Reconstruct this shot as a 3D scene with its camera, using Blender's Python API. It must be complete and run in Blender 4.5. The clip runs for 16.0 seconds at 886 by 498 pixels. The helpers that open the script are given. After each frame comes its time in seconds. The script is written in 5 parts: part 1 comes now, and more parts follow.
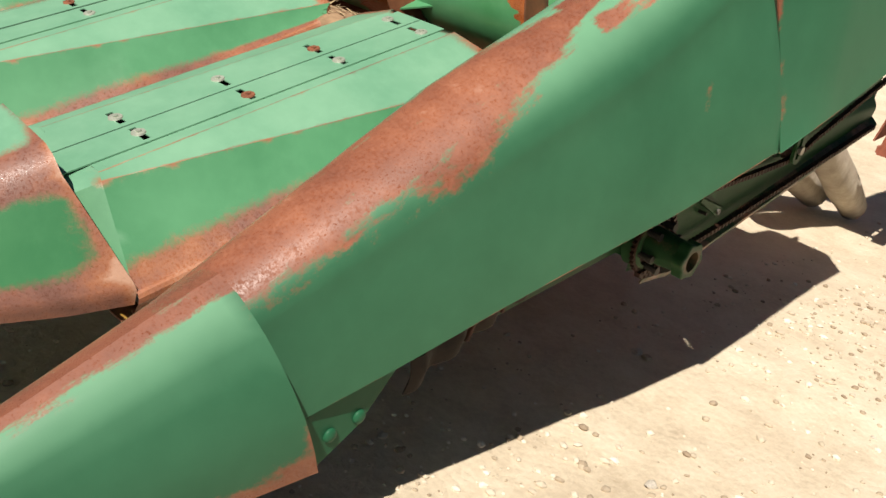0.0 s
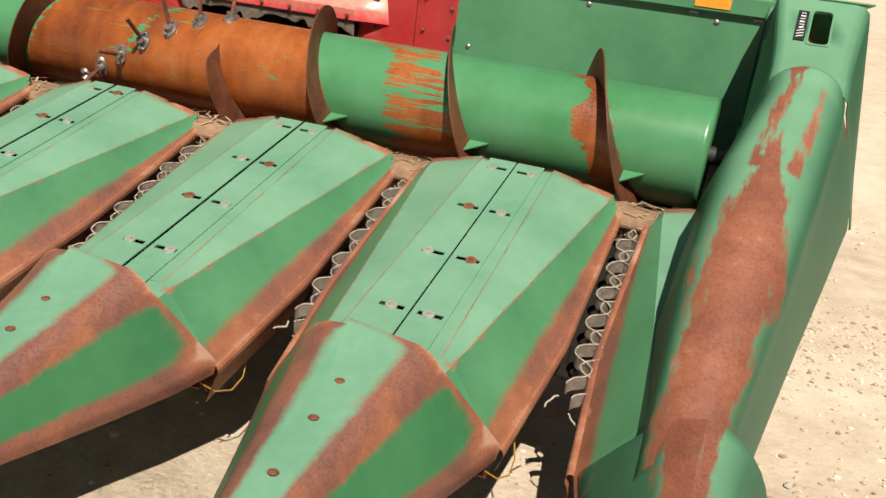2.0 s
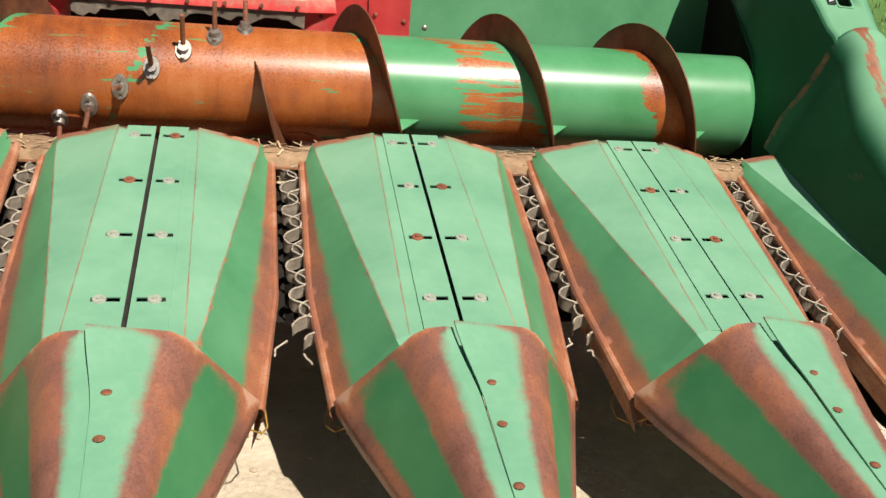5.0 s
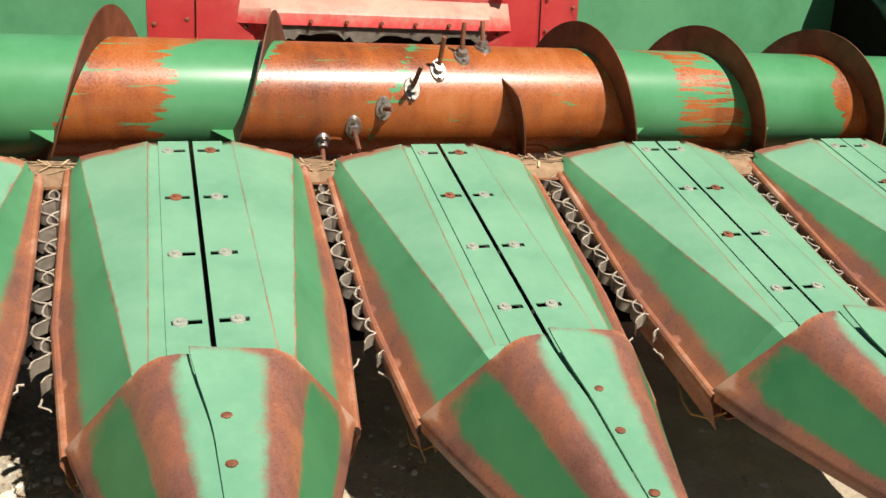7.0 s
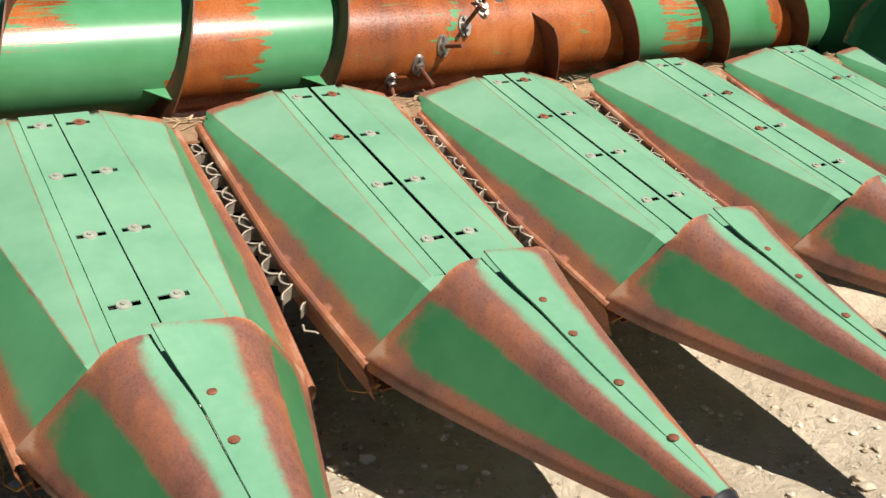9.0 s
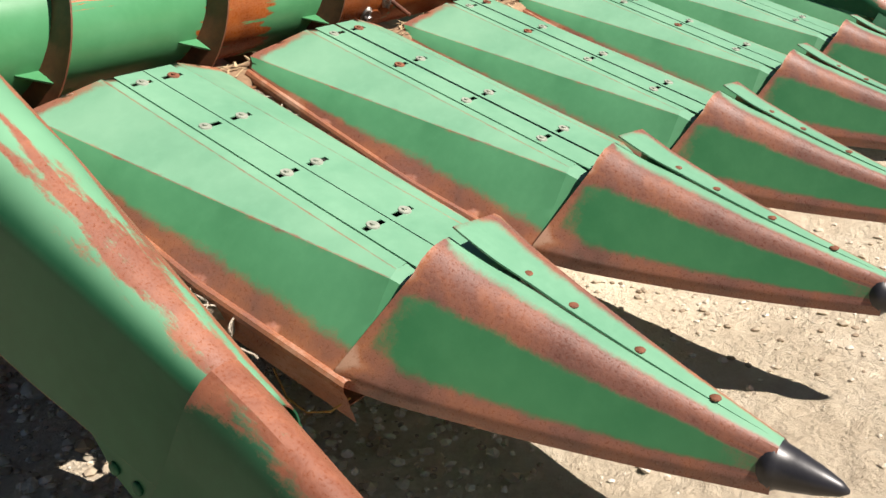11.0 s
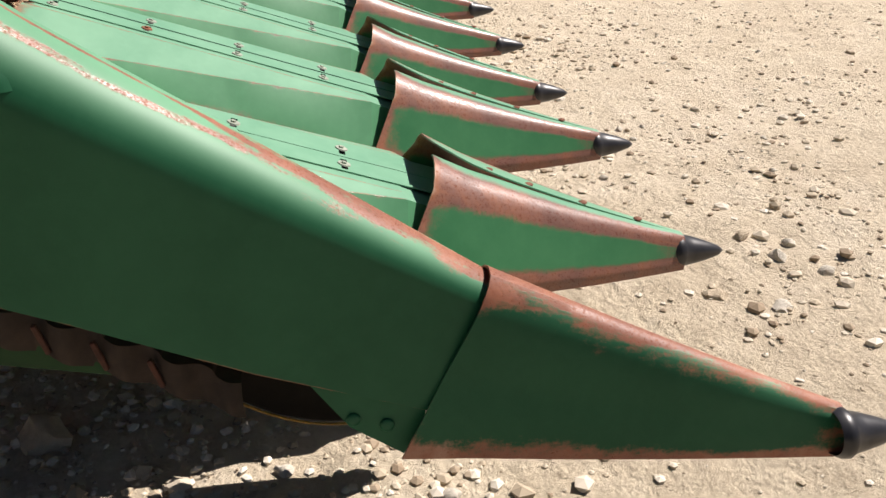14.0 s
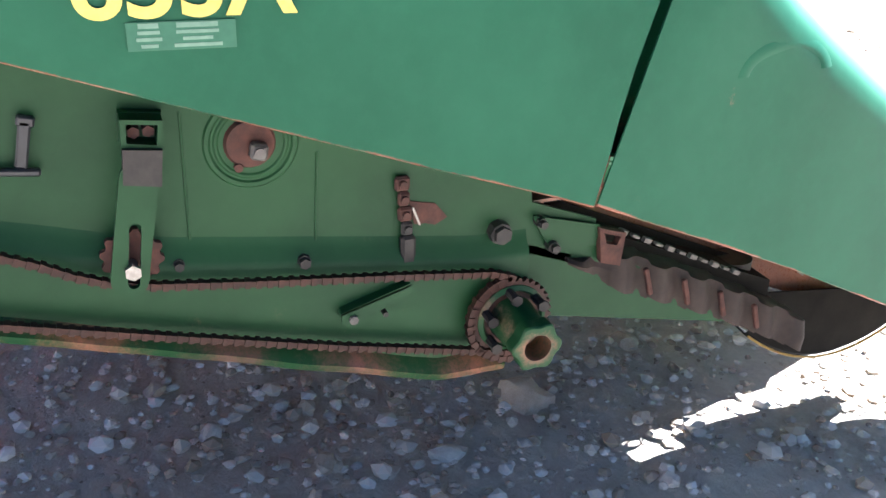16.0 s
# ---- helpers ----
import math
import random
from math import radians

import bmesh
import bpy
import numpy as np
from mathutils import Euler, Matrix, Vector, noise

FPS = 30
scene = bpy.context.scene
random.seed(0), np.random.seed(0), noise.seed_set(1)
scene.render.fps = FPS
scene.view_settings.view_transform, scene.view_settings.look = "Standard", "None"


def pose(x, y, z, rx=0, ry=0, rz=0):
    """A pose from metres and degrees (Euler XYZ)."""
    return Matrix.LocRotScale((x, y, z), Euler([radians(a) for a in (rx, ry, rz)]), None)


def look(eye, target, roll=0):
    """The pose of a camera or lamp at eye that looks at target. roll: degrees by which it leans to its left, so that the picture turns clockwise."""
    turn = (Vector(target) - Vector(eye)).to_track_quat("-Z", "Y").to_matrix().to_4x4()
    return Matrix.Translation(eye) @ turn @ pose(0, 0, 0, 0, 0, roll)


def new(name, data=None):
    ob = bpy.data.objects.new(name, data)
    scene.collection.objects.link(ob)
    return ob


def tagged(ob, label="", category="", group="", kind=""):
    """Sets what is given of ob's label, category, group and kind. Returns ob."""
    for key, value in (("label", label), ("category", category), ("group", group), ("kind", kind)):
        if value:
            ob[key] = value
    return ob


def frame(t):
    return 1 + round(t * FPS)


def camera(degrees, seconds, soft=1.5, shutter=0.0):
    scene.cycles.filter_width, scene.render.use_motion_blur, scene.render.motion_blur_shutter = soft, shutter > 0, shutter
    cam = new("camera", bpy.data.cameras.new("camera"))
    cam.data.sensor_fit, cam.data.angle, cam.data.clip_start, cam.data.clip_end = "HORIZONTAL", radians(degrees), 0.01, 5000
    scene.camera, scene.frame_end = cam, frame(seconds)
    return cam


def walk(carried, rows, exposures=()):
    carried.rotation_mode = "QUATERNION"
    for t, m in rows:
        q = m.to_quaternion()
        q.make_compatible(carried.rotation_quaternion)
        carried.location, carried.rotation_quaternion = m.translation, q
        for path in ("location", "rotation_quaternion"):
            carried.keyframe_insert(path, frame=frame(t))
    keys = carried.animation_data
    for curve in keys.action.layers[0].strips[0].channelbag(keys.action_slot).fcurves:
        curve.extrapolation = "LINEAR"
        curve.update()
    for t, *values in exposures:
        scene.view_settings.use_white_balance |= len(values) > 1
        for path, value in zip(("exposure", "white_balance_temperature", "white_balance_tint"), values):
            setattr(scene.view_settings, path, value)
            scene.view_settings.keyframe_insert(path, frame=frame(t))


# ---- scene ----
cam = camera(51.2, 16.0)
PATH = [
    (0, (3.236, -0.562, 1.172), (2.047, 0.869, 0.438), 13.0),
    (0.5, (3.029, -0.906, 1.242), (2.039, 0.696, 0.567), 10.6),
    (1, (2.718, -1.149, 1.298), (1.884, 0.559, 0.677), 7.3),
    (1.5, (2.458, -1.375, 1.29), (1.794, 0.436, 0.759), 7.0),
    (2, (2.225, -1.581, 1.319), (1.628, 0.248, 0.772), 8.2),
    (2.5, (1.902, -1.655, 1.348), (1.535, 0.238, 0.818), 4.3),
    (3, (1.584, -1.701, 1.335), (1.408, 0.229, 0.841), 6.0),
    (3.2, (1.427, -1.738, 1.333), (1.361, 0.195, 0.826), 4.7),
    (5.5, (-0.053, -1.637, 1.334), (0.382, 0.225, 0.748), 4.9),
    (6, (-0.36, -1.586, 1.315), (0.044, 0.286, 0.741), 4.9),
    (6.5, (-0.593, -1.613, 1.329), (-0.14, 0.257, 0.783), 0.6),
    (7, (-0.871, -1.548, 1.278), (-0.277, 0.283, 0.735), 2.6),
    (7.5, (-1.099, -1.494, 1.273), (-0.421, 0.288, 0.668), 0.8),
    (8, (-1.374, -1.551, 1.277), (-0.582, 0.183, 0.67), 2.0),
    (8.5, (-1.625, -1.565, 1.279), (-0.732, 0.112, 0.655), 1.2),
    (9, (-1.963, -1.44, 1.272), (-0.938, 0.151, 0.627), 0.3),
    (9.5, (-2.267, -1.377, 1.273), (-1.229, 0.198, 0.609), 0.2),
    (9.7, (-2.387, -1.344, 1.296), (-1.317, 0.201, 0.61), -0.8),
    (12, (-3.301, -0.337, 1.221), (-1.547, 0.187, 0.417), 0.8),
    (12.5, (-3.461, -0.074, 1.277), (-1.653, 0.15, 0.451), 2.0),
    (13, (-3.519, 0.092, 1.341), (-1.666, 0.249, 0.606), -1.0),
    (13.5, (-3.527, 0.223, 1.337), (-1.682, 0.201, 0.564), -2.5),
    (14, (-3.609, 0.474, 1.307), (-1.828, 0.187, 0.444), 0.2),
    (14.5, (-3.694, 0.804, 1.329), (-1.939, 0.503, 0.418), -0.3),
    (15, (-3.619, 1.207, 1.313), (-1.888, 0.862, 0.372), -1.1),
    (15.5, (-3.559, 1.6, 1.314), (-1.833, 1.11, 0.431), -0.0),
    (16, (-3.449, 1.981, 1.324), (-1.773, 1.328, 0.449), 1.7),
]

# gaps between the seen stretches are glided through by walk()
walk(cam, [(t, look(e, g, r)) for t, e, g, r in PATH], [(0, 0.30, 6600, 12), (0.6, -0.08, 6750, 14), (1.0, -0.27, 6850, 15), (1.5, -0.02, 6750, 12), (2, 0.15, 6750, 15), (2.5, 0.15, 6550, 11), (3, 0.11, 6850, 15), (5.5, 0.48, 6600, 12), (7.5, 0.48, 6600, 12), (8.5, 0.42, 6600, 13), (9.5, 0.64, 6500, 12), (12, 0.66, 6550, 16), (13, 0.64, 6500, 16), (14, 0.52, 6400, 16), (14.5, 0.82, 6250, 16), (15.0, 1.30, 6500, 16), (15.5, 2.22, 5350, 15), (16, 2.92, 5050, 17)])

# ---------------------------------------------------------------- light
SUN_TO = Vector((0.325, -0.81, 1.06)).normalized()
world = bpy.data.worlds.new("sky")
scene.world = world
world.use_nodes = True
wn = world.node_tree.nodes
sky = wn.new("ShaderNodeTexSky")
sky.sky_type = "NISHITA"
sky.sun_disc = False
sky.sun_elevation = math.asin(SUN_TO.z)
sky.sun_rotation = math.atan2(SUN_TO.x, SUN_TO.y)
wn["Background"].inputs["Strength"].default_value = 0.024
world.node_tree.links.new(sky.outputs[0], wn["Background"].inputs["Color"])
sun = new("sun", bpy.data.lights.new("sun", "SUN"))
sun.data.energy, sun.data.angle, sun.data.color = 5.3, radians(0.55), (1.0, 0.94, 0.84)
sun.matrix_world = look(SUN_TO * 30, (0, 0, 0))


# ---------------------------------------------------------------- materials
def material(name):
    m = bpy.data.materials.new(name)
    m.use_nodes = True
    return m, m.node_tree.nodes, m.node_tree.links, m.node_tree.nodes["Principled BSDF"]


def put(sock, v):
    sock.default_value = v


def noise_node(n, l, scale, detail=6.0, rough=0.6, vec=None, distort=0.0):
    t = n.new("ShaderNodeTexNoise")
    put(t.inputs["Scale"], scale), put(t.inputs["Detail"], detail), put(t.inputs["Roughness"], rough), put(t.inputs["Distortion"], distort)
    if vec is not None:
        l.new(vec, t.inputs["Vector"])
    return t.outputs["Fac"]


def ramp(n, l, fac, stops):
    r = n.new("ShaderNodeValToRGB")
    while len(r.color_ramp.elements) < len(stops):
        r.color_ramp.elements.new(0.5)
    for e, (p, c) in zip(r.color_ramp.elements, stops):
        e.position, e.color = p, (*c, 1) if len(c) == 3 else c
    l.new(fac, r.inputs["Fac"])
    return r.outputs["Color"]


def maths(n, l, op, a, b=None, clamp=False):
    k = n.new("ShaderNodeMath")
    k.operation, k.use_clamp = op, clamp
    for i, v in enumerate((a, b)):
        if v is None:
            continue
        if isinstance(v, (int, float)):
            k.inputs[i].default_value = v
        else:
            l.new(v, k.inputs[i])
    return k.outputs[0]


def mix(n, l, fac, a, b):
    k = n.new("ShaderNodeMix")
    k.data_type = "RGBA"
    for s, v in ((k.inputs["Factor"], fac), (k.inputs["A"], a), (k.inputs["B"], b)):
        if isinstance(v, (int, float)):
            s.default_value = v
        elif isinstance(v, tuple):
            s.default_value = (*v, 1)
        else:
            l.new(v, s)
    return k.outputs["Result"]


def coords(n):
    return n.new("ShaderNodeTexCoord").outputs["Object"]


def bump(n, l, bsdf, height, strength, dist):
    b = n.new("ShaderNodeBump")
    put(b.inputs["Strength"], strength), put(b.inputs["Distance"], dist)
    l.new(height, b.inputs["Height"])
    l.new(b.outputs[0], bsdf.inputs["Normal"])


RUST_STOPS = [(0.34, (0.12, 0.050, 0.036)), (0.44, (0.19, 0.080, 0.056)), (0.51, (0.245, 0.094, 0.054)), (0.58, (0.32, 0.122, 0.058)), (0.68, (0.44, 0.25, 0.17))]


def paint(name, low, high, rust_bias=0.0, gloss=0.42, streak=None, rust_stops=RUST_STOPS, speck=0.42, rust_rough=0.36, bleached=None, relief=1.0, shine=0.5, patchy=1.0, crisp=(0.24, 0.74), scrape=1.9, rings=None):
    """Old enamel that has chalked, with bare rusted steel where the mesh attribute "wear" is high."""
    m, n, l, b = material(name)
    co = coords(n)
    a = n.new("ShaderNodeAttribute")
    a.attribute_name = "wear"
    broad = noise_node(n, l, 3.0, 4, 0.6, co)
    fine = noise_node(n, l, 26.0, 8, 0.7, co)
    pits = noise_node(n, l, 165.0, 4, 0.75, co)
    col = mix(n, l, ramp(n, l, broad, [(0.3, (0, 0, 0)), (0.7, (1, 1, 1))]), low, high)
    dust = ramp(n, l, fine, [(0.45, (0, 0, 0)), (0.8, (1, 1, 1))])
    col = mix(n, l, maths(n, l, "MULTIPLY", dust, 0.25), col, tuple(min(1, c * 1.22 + 0.006) for c in high))
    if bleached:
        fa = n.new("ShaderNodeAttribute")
        fa.attribute_name = "fade_and_light"
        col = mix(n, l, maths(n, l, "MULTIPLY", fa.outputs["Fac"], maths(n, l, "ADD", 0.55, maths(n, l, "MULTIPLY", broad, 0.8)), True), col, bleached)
    fac = maths(n, l, "ADD", a.outputs["Fac"], rust_bias)
    fac = maths(n, l, "ADD", fac, maths(n, l, "MULTIPLY", maths(n, l, "SUBTRACT", fine, 0.5), 0.62 * patchy))
    fac = maths(n, l, "ADD", fac, maths(n, l, "MULTIPLY", maths(n, l, "SUBTRACT", noise_node(n, l, 7.0, 6, 0.65, co, 0.6), 0.5), 0.45 * patchy))
    fac = maths(n, l, "ADD", fac, maths(n, l, "MULTIPLY", maths(n, l, "SUBTRACT", pits, 0.5), speck))
    if streak:
        mp = n.new("ShaderNodeMapping")
        l.new(co, mp.inputs["Vector"])
        put(mp.inputs["Scale"], streak)
        st = noise_node(n, l, 1.0, 5, 0.65, mp.outputs[0])
        fac = maths(n, l, "ADD", fac, maths(n, l, "MULTIPLY", maths(n, l, "MULTIPLY", maths(n, l, "SUBTRACT", st, 0.5), scrape), maths(n, l, "MULTIPLY", a.outputs["Fac"], 3.0, True)))
    edge = n.new("ShaderNodeMapRange")
    edge.interpolation_type = "SMOOTHSTEP"
    put(edge.inputs["From Min"], crisp[0]), put(edge.inputs["From Max"], crisp[1])
    l.new(fac, edge.inputs["Value"])
    rf = maths(n, l, "ADD", maths(n, l, "MULTIPLY", noise_node(n, l, 3.2, 7, 0.62, co, 0.5), 0.74), maths(n, l, "ADD", maths(n, l, "MULTIPLY", maths(n, l, "SUBTRACT", fine, 0.5), 0.20 * patchy), maths(n, l, "ADD", 0.13, maths(n, l, "MULTIPLY", maths(n, l, "SUBTRACT", pits, 0.5), 0.06 * patchy))))
    rf = maths(n, l, "ADD", rf, maths(n, l, "MULTIPLY", maths(n, l, "MAXIMUM", maths(n, l, "SUBTRACT", a.outputs["Fac"], 1.0), 0.0), 0.35))
    if rings:
        rm = n.new("ShaderNodeMapping")
        l.new(co, rm.inputs["Vector"])
        put(rm.inputs["Scale"], rings)
        rf = maths(n, l, "ADD", rf, maths(n, l, "MULTIPLY", maths(n, l, "SUBTRACT", noise_node(n, l, 1.0, 5, 0.7, rm.outputs[0]), 0.5), 0.30))
    rust = ramp(n, l, rf, rust_stops)
    l.new(mix(n, l, edge.outputs[0], col, rust), b.inputs["Base Color"])
    rough = n.new("ShaderNodeMapRange")
    put(rough.inputs["To Min"], gloss), put(rough.inputs["To Max"], rust_rough)
    l.new(edge.outputs[0], rough.inputs["Value"])
    grit = maths(n, l, "MULTIPLY", maths(n, l, "MULTIPLY", maths(n, l, "SUBTRACT", pits, 0.46), edge.outputs[0]), 2.3 * min(1.0, 0.3 + patchy))
    l.new(maths(n, l, "ADD", rough.outputs[0], grit, True), b.inputs["Roughness"])
    h = maths(n, l, "ADD", maths(n, l, "MULTIPLY", maths(n, l, "MULTIPLY", pits, edge.outputs[0]), 0.20 * relief), maths(n, l, "MULTIPLY", broad, 0.5 * relief))
    h = maths(n, l, "SUBTRACT", h, maths(n, l, "MULTIPLY", edge.outputs[0], 0.25))
    spec = n.new("ShaderNodeMapRange")
    put(spec.inputs["To Min"], shine), put(spec.inputs["To Max"], 0.7)
    l.new(edge.outputs[0], spec.inputs["Value"])
    l.new(spec.outputs[0], b.inputs["Specular IOR Level"])
    bump(n, l, b, h, 0.55 * relief, 0.004)
    return m


def simple(name, low, high, rough=0.6, metal=0.0, scale=40.0, bumpy=0.3, dist=0.002):
    m, n, l, b = material(name)
    co = coords(n)
    f = noise_node(n, l, scale, 8, 0.65, co)
    g = noise_node(n, l, scale * 0.12, 4, 0.6, co)
    s = maths(n, l, "ADD", maths(n, l, "MULTIPLY", f, 0.6), maths(n, l, "MULTIPLY", g, 0.4))
    l.new(ramp(n, l, s, [(0.32, low), (0.68, high)]), b.inputs["Base Color"])
    put(b.inputs["Roughness"], rough), put(b.inputs["Metallic"], metal)
    bump(n, l, b, f, bumpy, dist)
    return m


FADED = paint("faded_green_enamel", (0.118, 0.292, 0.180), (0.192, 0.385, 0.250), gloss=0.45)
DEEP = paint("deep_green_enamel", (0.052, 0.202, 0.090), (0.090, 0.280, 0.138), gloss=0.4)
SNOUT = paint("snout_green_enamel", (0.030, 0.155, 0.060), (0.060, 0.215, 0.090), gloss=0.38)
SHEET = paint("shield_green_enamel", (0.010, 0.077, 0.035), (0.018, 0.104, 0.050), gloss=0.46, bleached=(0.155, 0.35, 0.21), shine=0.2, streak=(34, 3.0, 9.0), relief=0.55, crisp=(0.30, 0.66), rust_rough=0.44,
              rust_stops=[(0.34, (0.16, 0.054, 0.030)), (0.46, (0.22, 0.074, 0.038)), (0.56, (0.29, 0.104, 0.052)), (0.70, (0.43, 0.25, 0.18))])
FRAME = paint("frame_green_enamel", (0.009, 0.042, 0.012), (0.017, 0.066, 0.020), gloss=0.5, rust_bias=0.08, shine=0.25)
TUBE = paint("auger_green_enamel", (0.050, 0.215, 0.080), (0.085, 0.285, 0.135), gloss=0.30, streak=(4.5, 60, 60),
             rust_stops=[(0.34, (0.14, 0.038, 0.012)), (0.45, (0.25, 0.064, 0.014)), (0.55, (0.35, 0.096, 0.018)), (0.70, (0.42, 0.15, 0.05))], speck=0.12, rust_rough=0.28, relief=0.12,
             patchy=0.28, crisp=(0.40, 0.54), scrape=3.4, rings=(15, 1.6, 1.6))
RED = paint("red_enamel", (0.70, 0.044, 0.048), (0.80, 0.105, 0.098), gloss=0.45,
            rust_stops=[(0.3, (0.45, 0.2, 0.15)), (0.6, (0.62, 0.33, 0.25)), (0.9, (0.7, 0.5, 0.38))])
FLIGHT_STEEL = simple("brown_flight_steel", (0.045, 0.018, 0.010), (0.22, 0.075, 0.032), 0.6, 0.1, 18, 0.4)
CHAIN = simple("dry_chain_steel", (0.016, 0.007, 0.005), (0.075, 0.028, 0.016), 0.6, 0.3, 70, 0.4)
DULL = simple("dull_grey_steel", (0.07, 0.065, 0.06), (0.20, 0.18, 0.16), 0.6, 0.4, 60)
RUST = simple("brown_rust", (0.06, 0.022, 0.012), (0.30, 0.105, 0.05), 0.75, 0.0, 60, 0.5)
AGED = simple("aged_dark_rust", (0.022, 0.010, 0.007), (0.115, 0.042, 0.026), 0.8, 0.0, 60, 0.5)
WASHER = simple("dull_zinc", (0.24, 0.28, 0.22), (0.48, 0.50, 0.42), 0.5, 0.3, 80)
STEEL = simple("worn_steel", (0.22, 0.20, 0.18), (0.48, 0.45, 0.41), 0.42, 0.8, 80)
BLACK = simple("black_poly", (0.010, 0.010, 0.012), (0.028, 0.028, 0.034), 0.38, 0.0, 30, 0.15)
DARK = simple("greasy_dark_steel", (0.012, 0.011, 0.010), (0.05, 0.042, 0.035), 0.6, 0.2, 50)
# near-black steel, for a dark pan and for shade painted into recesses
SHADE_STEEL = simple("shade_dark_steel", (0.008, 0.007, 0.006), (0.022, 0.019, 0.015), 0.8, 0.0, 12)
SHADE_STEEL.node_tree.nodes["Principled BSDF"].inputs["Specular IOR Level"].default_value = 0.12
BELT = simple("dusty_rubber", (0.22, 0.185, 0.145), (0.52, 0.45, 0.36), 0.85, 0.0, 35, 0.5)
FRAY = simple("frayed_belt_cord", (0.45, 0.39, 0.31), (0.72, 0.65, 0.54), 0.9, 0.0, 60, 0.4)
WORN = simple("worn_brown_rubber", (0.014, 0.010, 0.008), (0.055, 0.036, 0.026), 0.8, 0.0, 30, 0.5)
YELLOW = simple("yellow_decal", (0.58, 0.46, 0.06), (0.74, 0.60, 0.13), 0.5, 0, 60, 0.1)
AMBER = simple("amber_reflector", (0.75, 0.30, 0.02), (0.85, 0.42, 0.05), 0.3, 0, 60, 0.1)
OCHRE = simple("worn_ochre", (0.25, 0.13, 0.02), (0.48, 0.29, 0.06), 0.6, 0, 60, 0.1)
FAINT = simple("faint_print", (0.10, 0.20, 0.13), (0.19, 0.30, 0.21), 0.6, 0, 60, 0.1)
WHITE = simple("white_print_and_glint", (0.55, 0.60, 0.55), (0.75, 0.78, 0.74), 0.6, 0, 60, 0.1)
DUST = simple("husk_dust", (0.15, 0.09, 0.05), (0.38, 0.25, 0.145), 0.95, 0, 30, 0.5)
STRAW = simple("dry_straw", (0.30, 0.20, 0.10), (0.62, 0.48, 0.29), 0.8, 0, 60, 0.2)


# ---------------------------------------------------------------- mesh tools
def part(name, bm, mat, parent=None, label="", smooth=False):
    me = bpy.data.meshes.new(name)
    bm.to_mesh(me)
    bm.free()
    for k in (mat if isinstance(mat, (list, tuple)) else [mat]):
        me.materials.append(k)
    me.polygons.foreach_set("use_smooth", [True] * len(me.polygons))
    if not smooth:
        me.set_sharp_from_angle(angle=radians(28))
    ob = new(name, me)
    if parent is not None:
        ob.parent = parent
    if label:
        ob["label"] = label
    return ob


def mesh():
    bm = bmesh.new()
    bm.verts.layers.float.new("wear")
    return bm


def lerp(a, b, t):
    return tuple(x + (y - x) * t for x, y in zip(a, b))


def patch(bm, a, b, c, d, nu, nv, wear=None, mi=0, bow=0.0):
    """A sheet between four corners (a-b front to back on one side, d-c on the other), with wear(u, v)."""
    lay = bm.verts.layers.float["wear"]
    grid = []
    nrm = (Vector(b) - Vector(a)).cross(Vector(d) - Vector(a)).normalized()
    for i in range(nu + 1):
        u = i / nu
        row = []
        for j in range(nv + 1):
            v = j / nv
            p = Vector(lerp(lerp(a, b, v), lerp(d, c, v), u)) + nrm * bow * 16 * u * (1 - u) * v * (1 - v)
            w = bm.verts.new(p)
            w[lay] = wear(u, v) if wear else 0.0
            row.append(w)
        grid.append(row)
    for i in range(nu):
        for j in range(nv):
            f = bm.faces.new((grid[i][j], grid[i + 1][j], grid[i + 1][j + 1], grid[i][j + 1]))
            f.material_index = mi
    return grid


def bleach_and_lighten(bm, sun_lift=0.0):
    """Marks where years of sun have bleached a sheet: the faces turned to the sky. Can also pale a whole outer side,
    sunlight put into its colour.
    """
    lay = bm.verts.layers.float.new("fade_and_light")
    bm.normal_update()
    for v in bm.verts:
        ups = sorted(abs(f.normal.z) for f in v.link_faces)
        low = sun_lift if v.co.x > -0.06 else 0.0
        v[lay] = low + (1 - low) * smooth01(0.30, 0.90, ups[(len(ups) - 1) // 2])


def weld(bm, dist=0.0006):
    bmesh.ops.remove_doubles(bm, verts=bm.verts, dist=dist)
    bmesh.ops.recalc_face_normals(bm, faces=bm.faces)


def loft(bm, sections, wear=None, mi=None, closed=False):
    lay = bm.verts.layers.float["wear"]
    rows = []
    for i, s in enumerate(sections):
        row = []
        for j, p in enumerate(s):
            w = bm.verts.new(p)
            w[lay] = wear(i, j, p) if wear else 0.0
            row.append(w)
        rows.append(row)
    k = len(sections[0])
    for i in range(len(rows) - 1):
        for j in range(k if closed else k - 1):
            f = bm.faces.new((rows[i][j], rows[i + 1][j], rows[i + 1][(j + 1) % k], rows[i][(j + 1) % k]))
            if mi:
                f.material_index = mi(i, j)
    return rows


def box(bm, size, at=(0, 0, 0), turn=None, bevel=0.0):
    m = Matrix.Translation(at) @ (turn.to_4x4() if turn else Matrix()) @ Matrix.Diagonal((*size, 1))
    r = bmesh.ops.create_cube(bm, size=1.0, matrix=m)
    if bevel:
        es = list({e for v in r["verts"] for e in v.link_edges})
        bmesh.ops.bevel(bm, geom=es, offset=bevel, segments=1, affect="EDGES")


def rod(bm, a, b, r1, r2=None, seg=12):
    a, b = Vector(a), Vector(b)
    m = Matrix.Translation((a + b) / 2) @ (b - a).to_track_quat("Z", "Y").to_matrix().to_4x4()
    bmesh.ops.create_cone(bm, cap_ends=True, segments=seg, radius1=r1, radius2=r1 if r2 is None else r2, depth=(b - a).length, matrix=m)


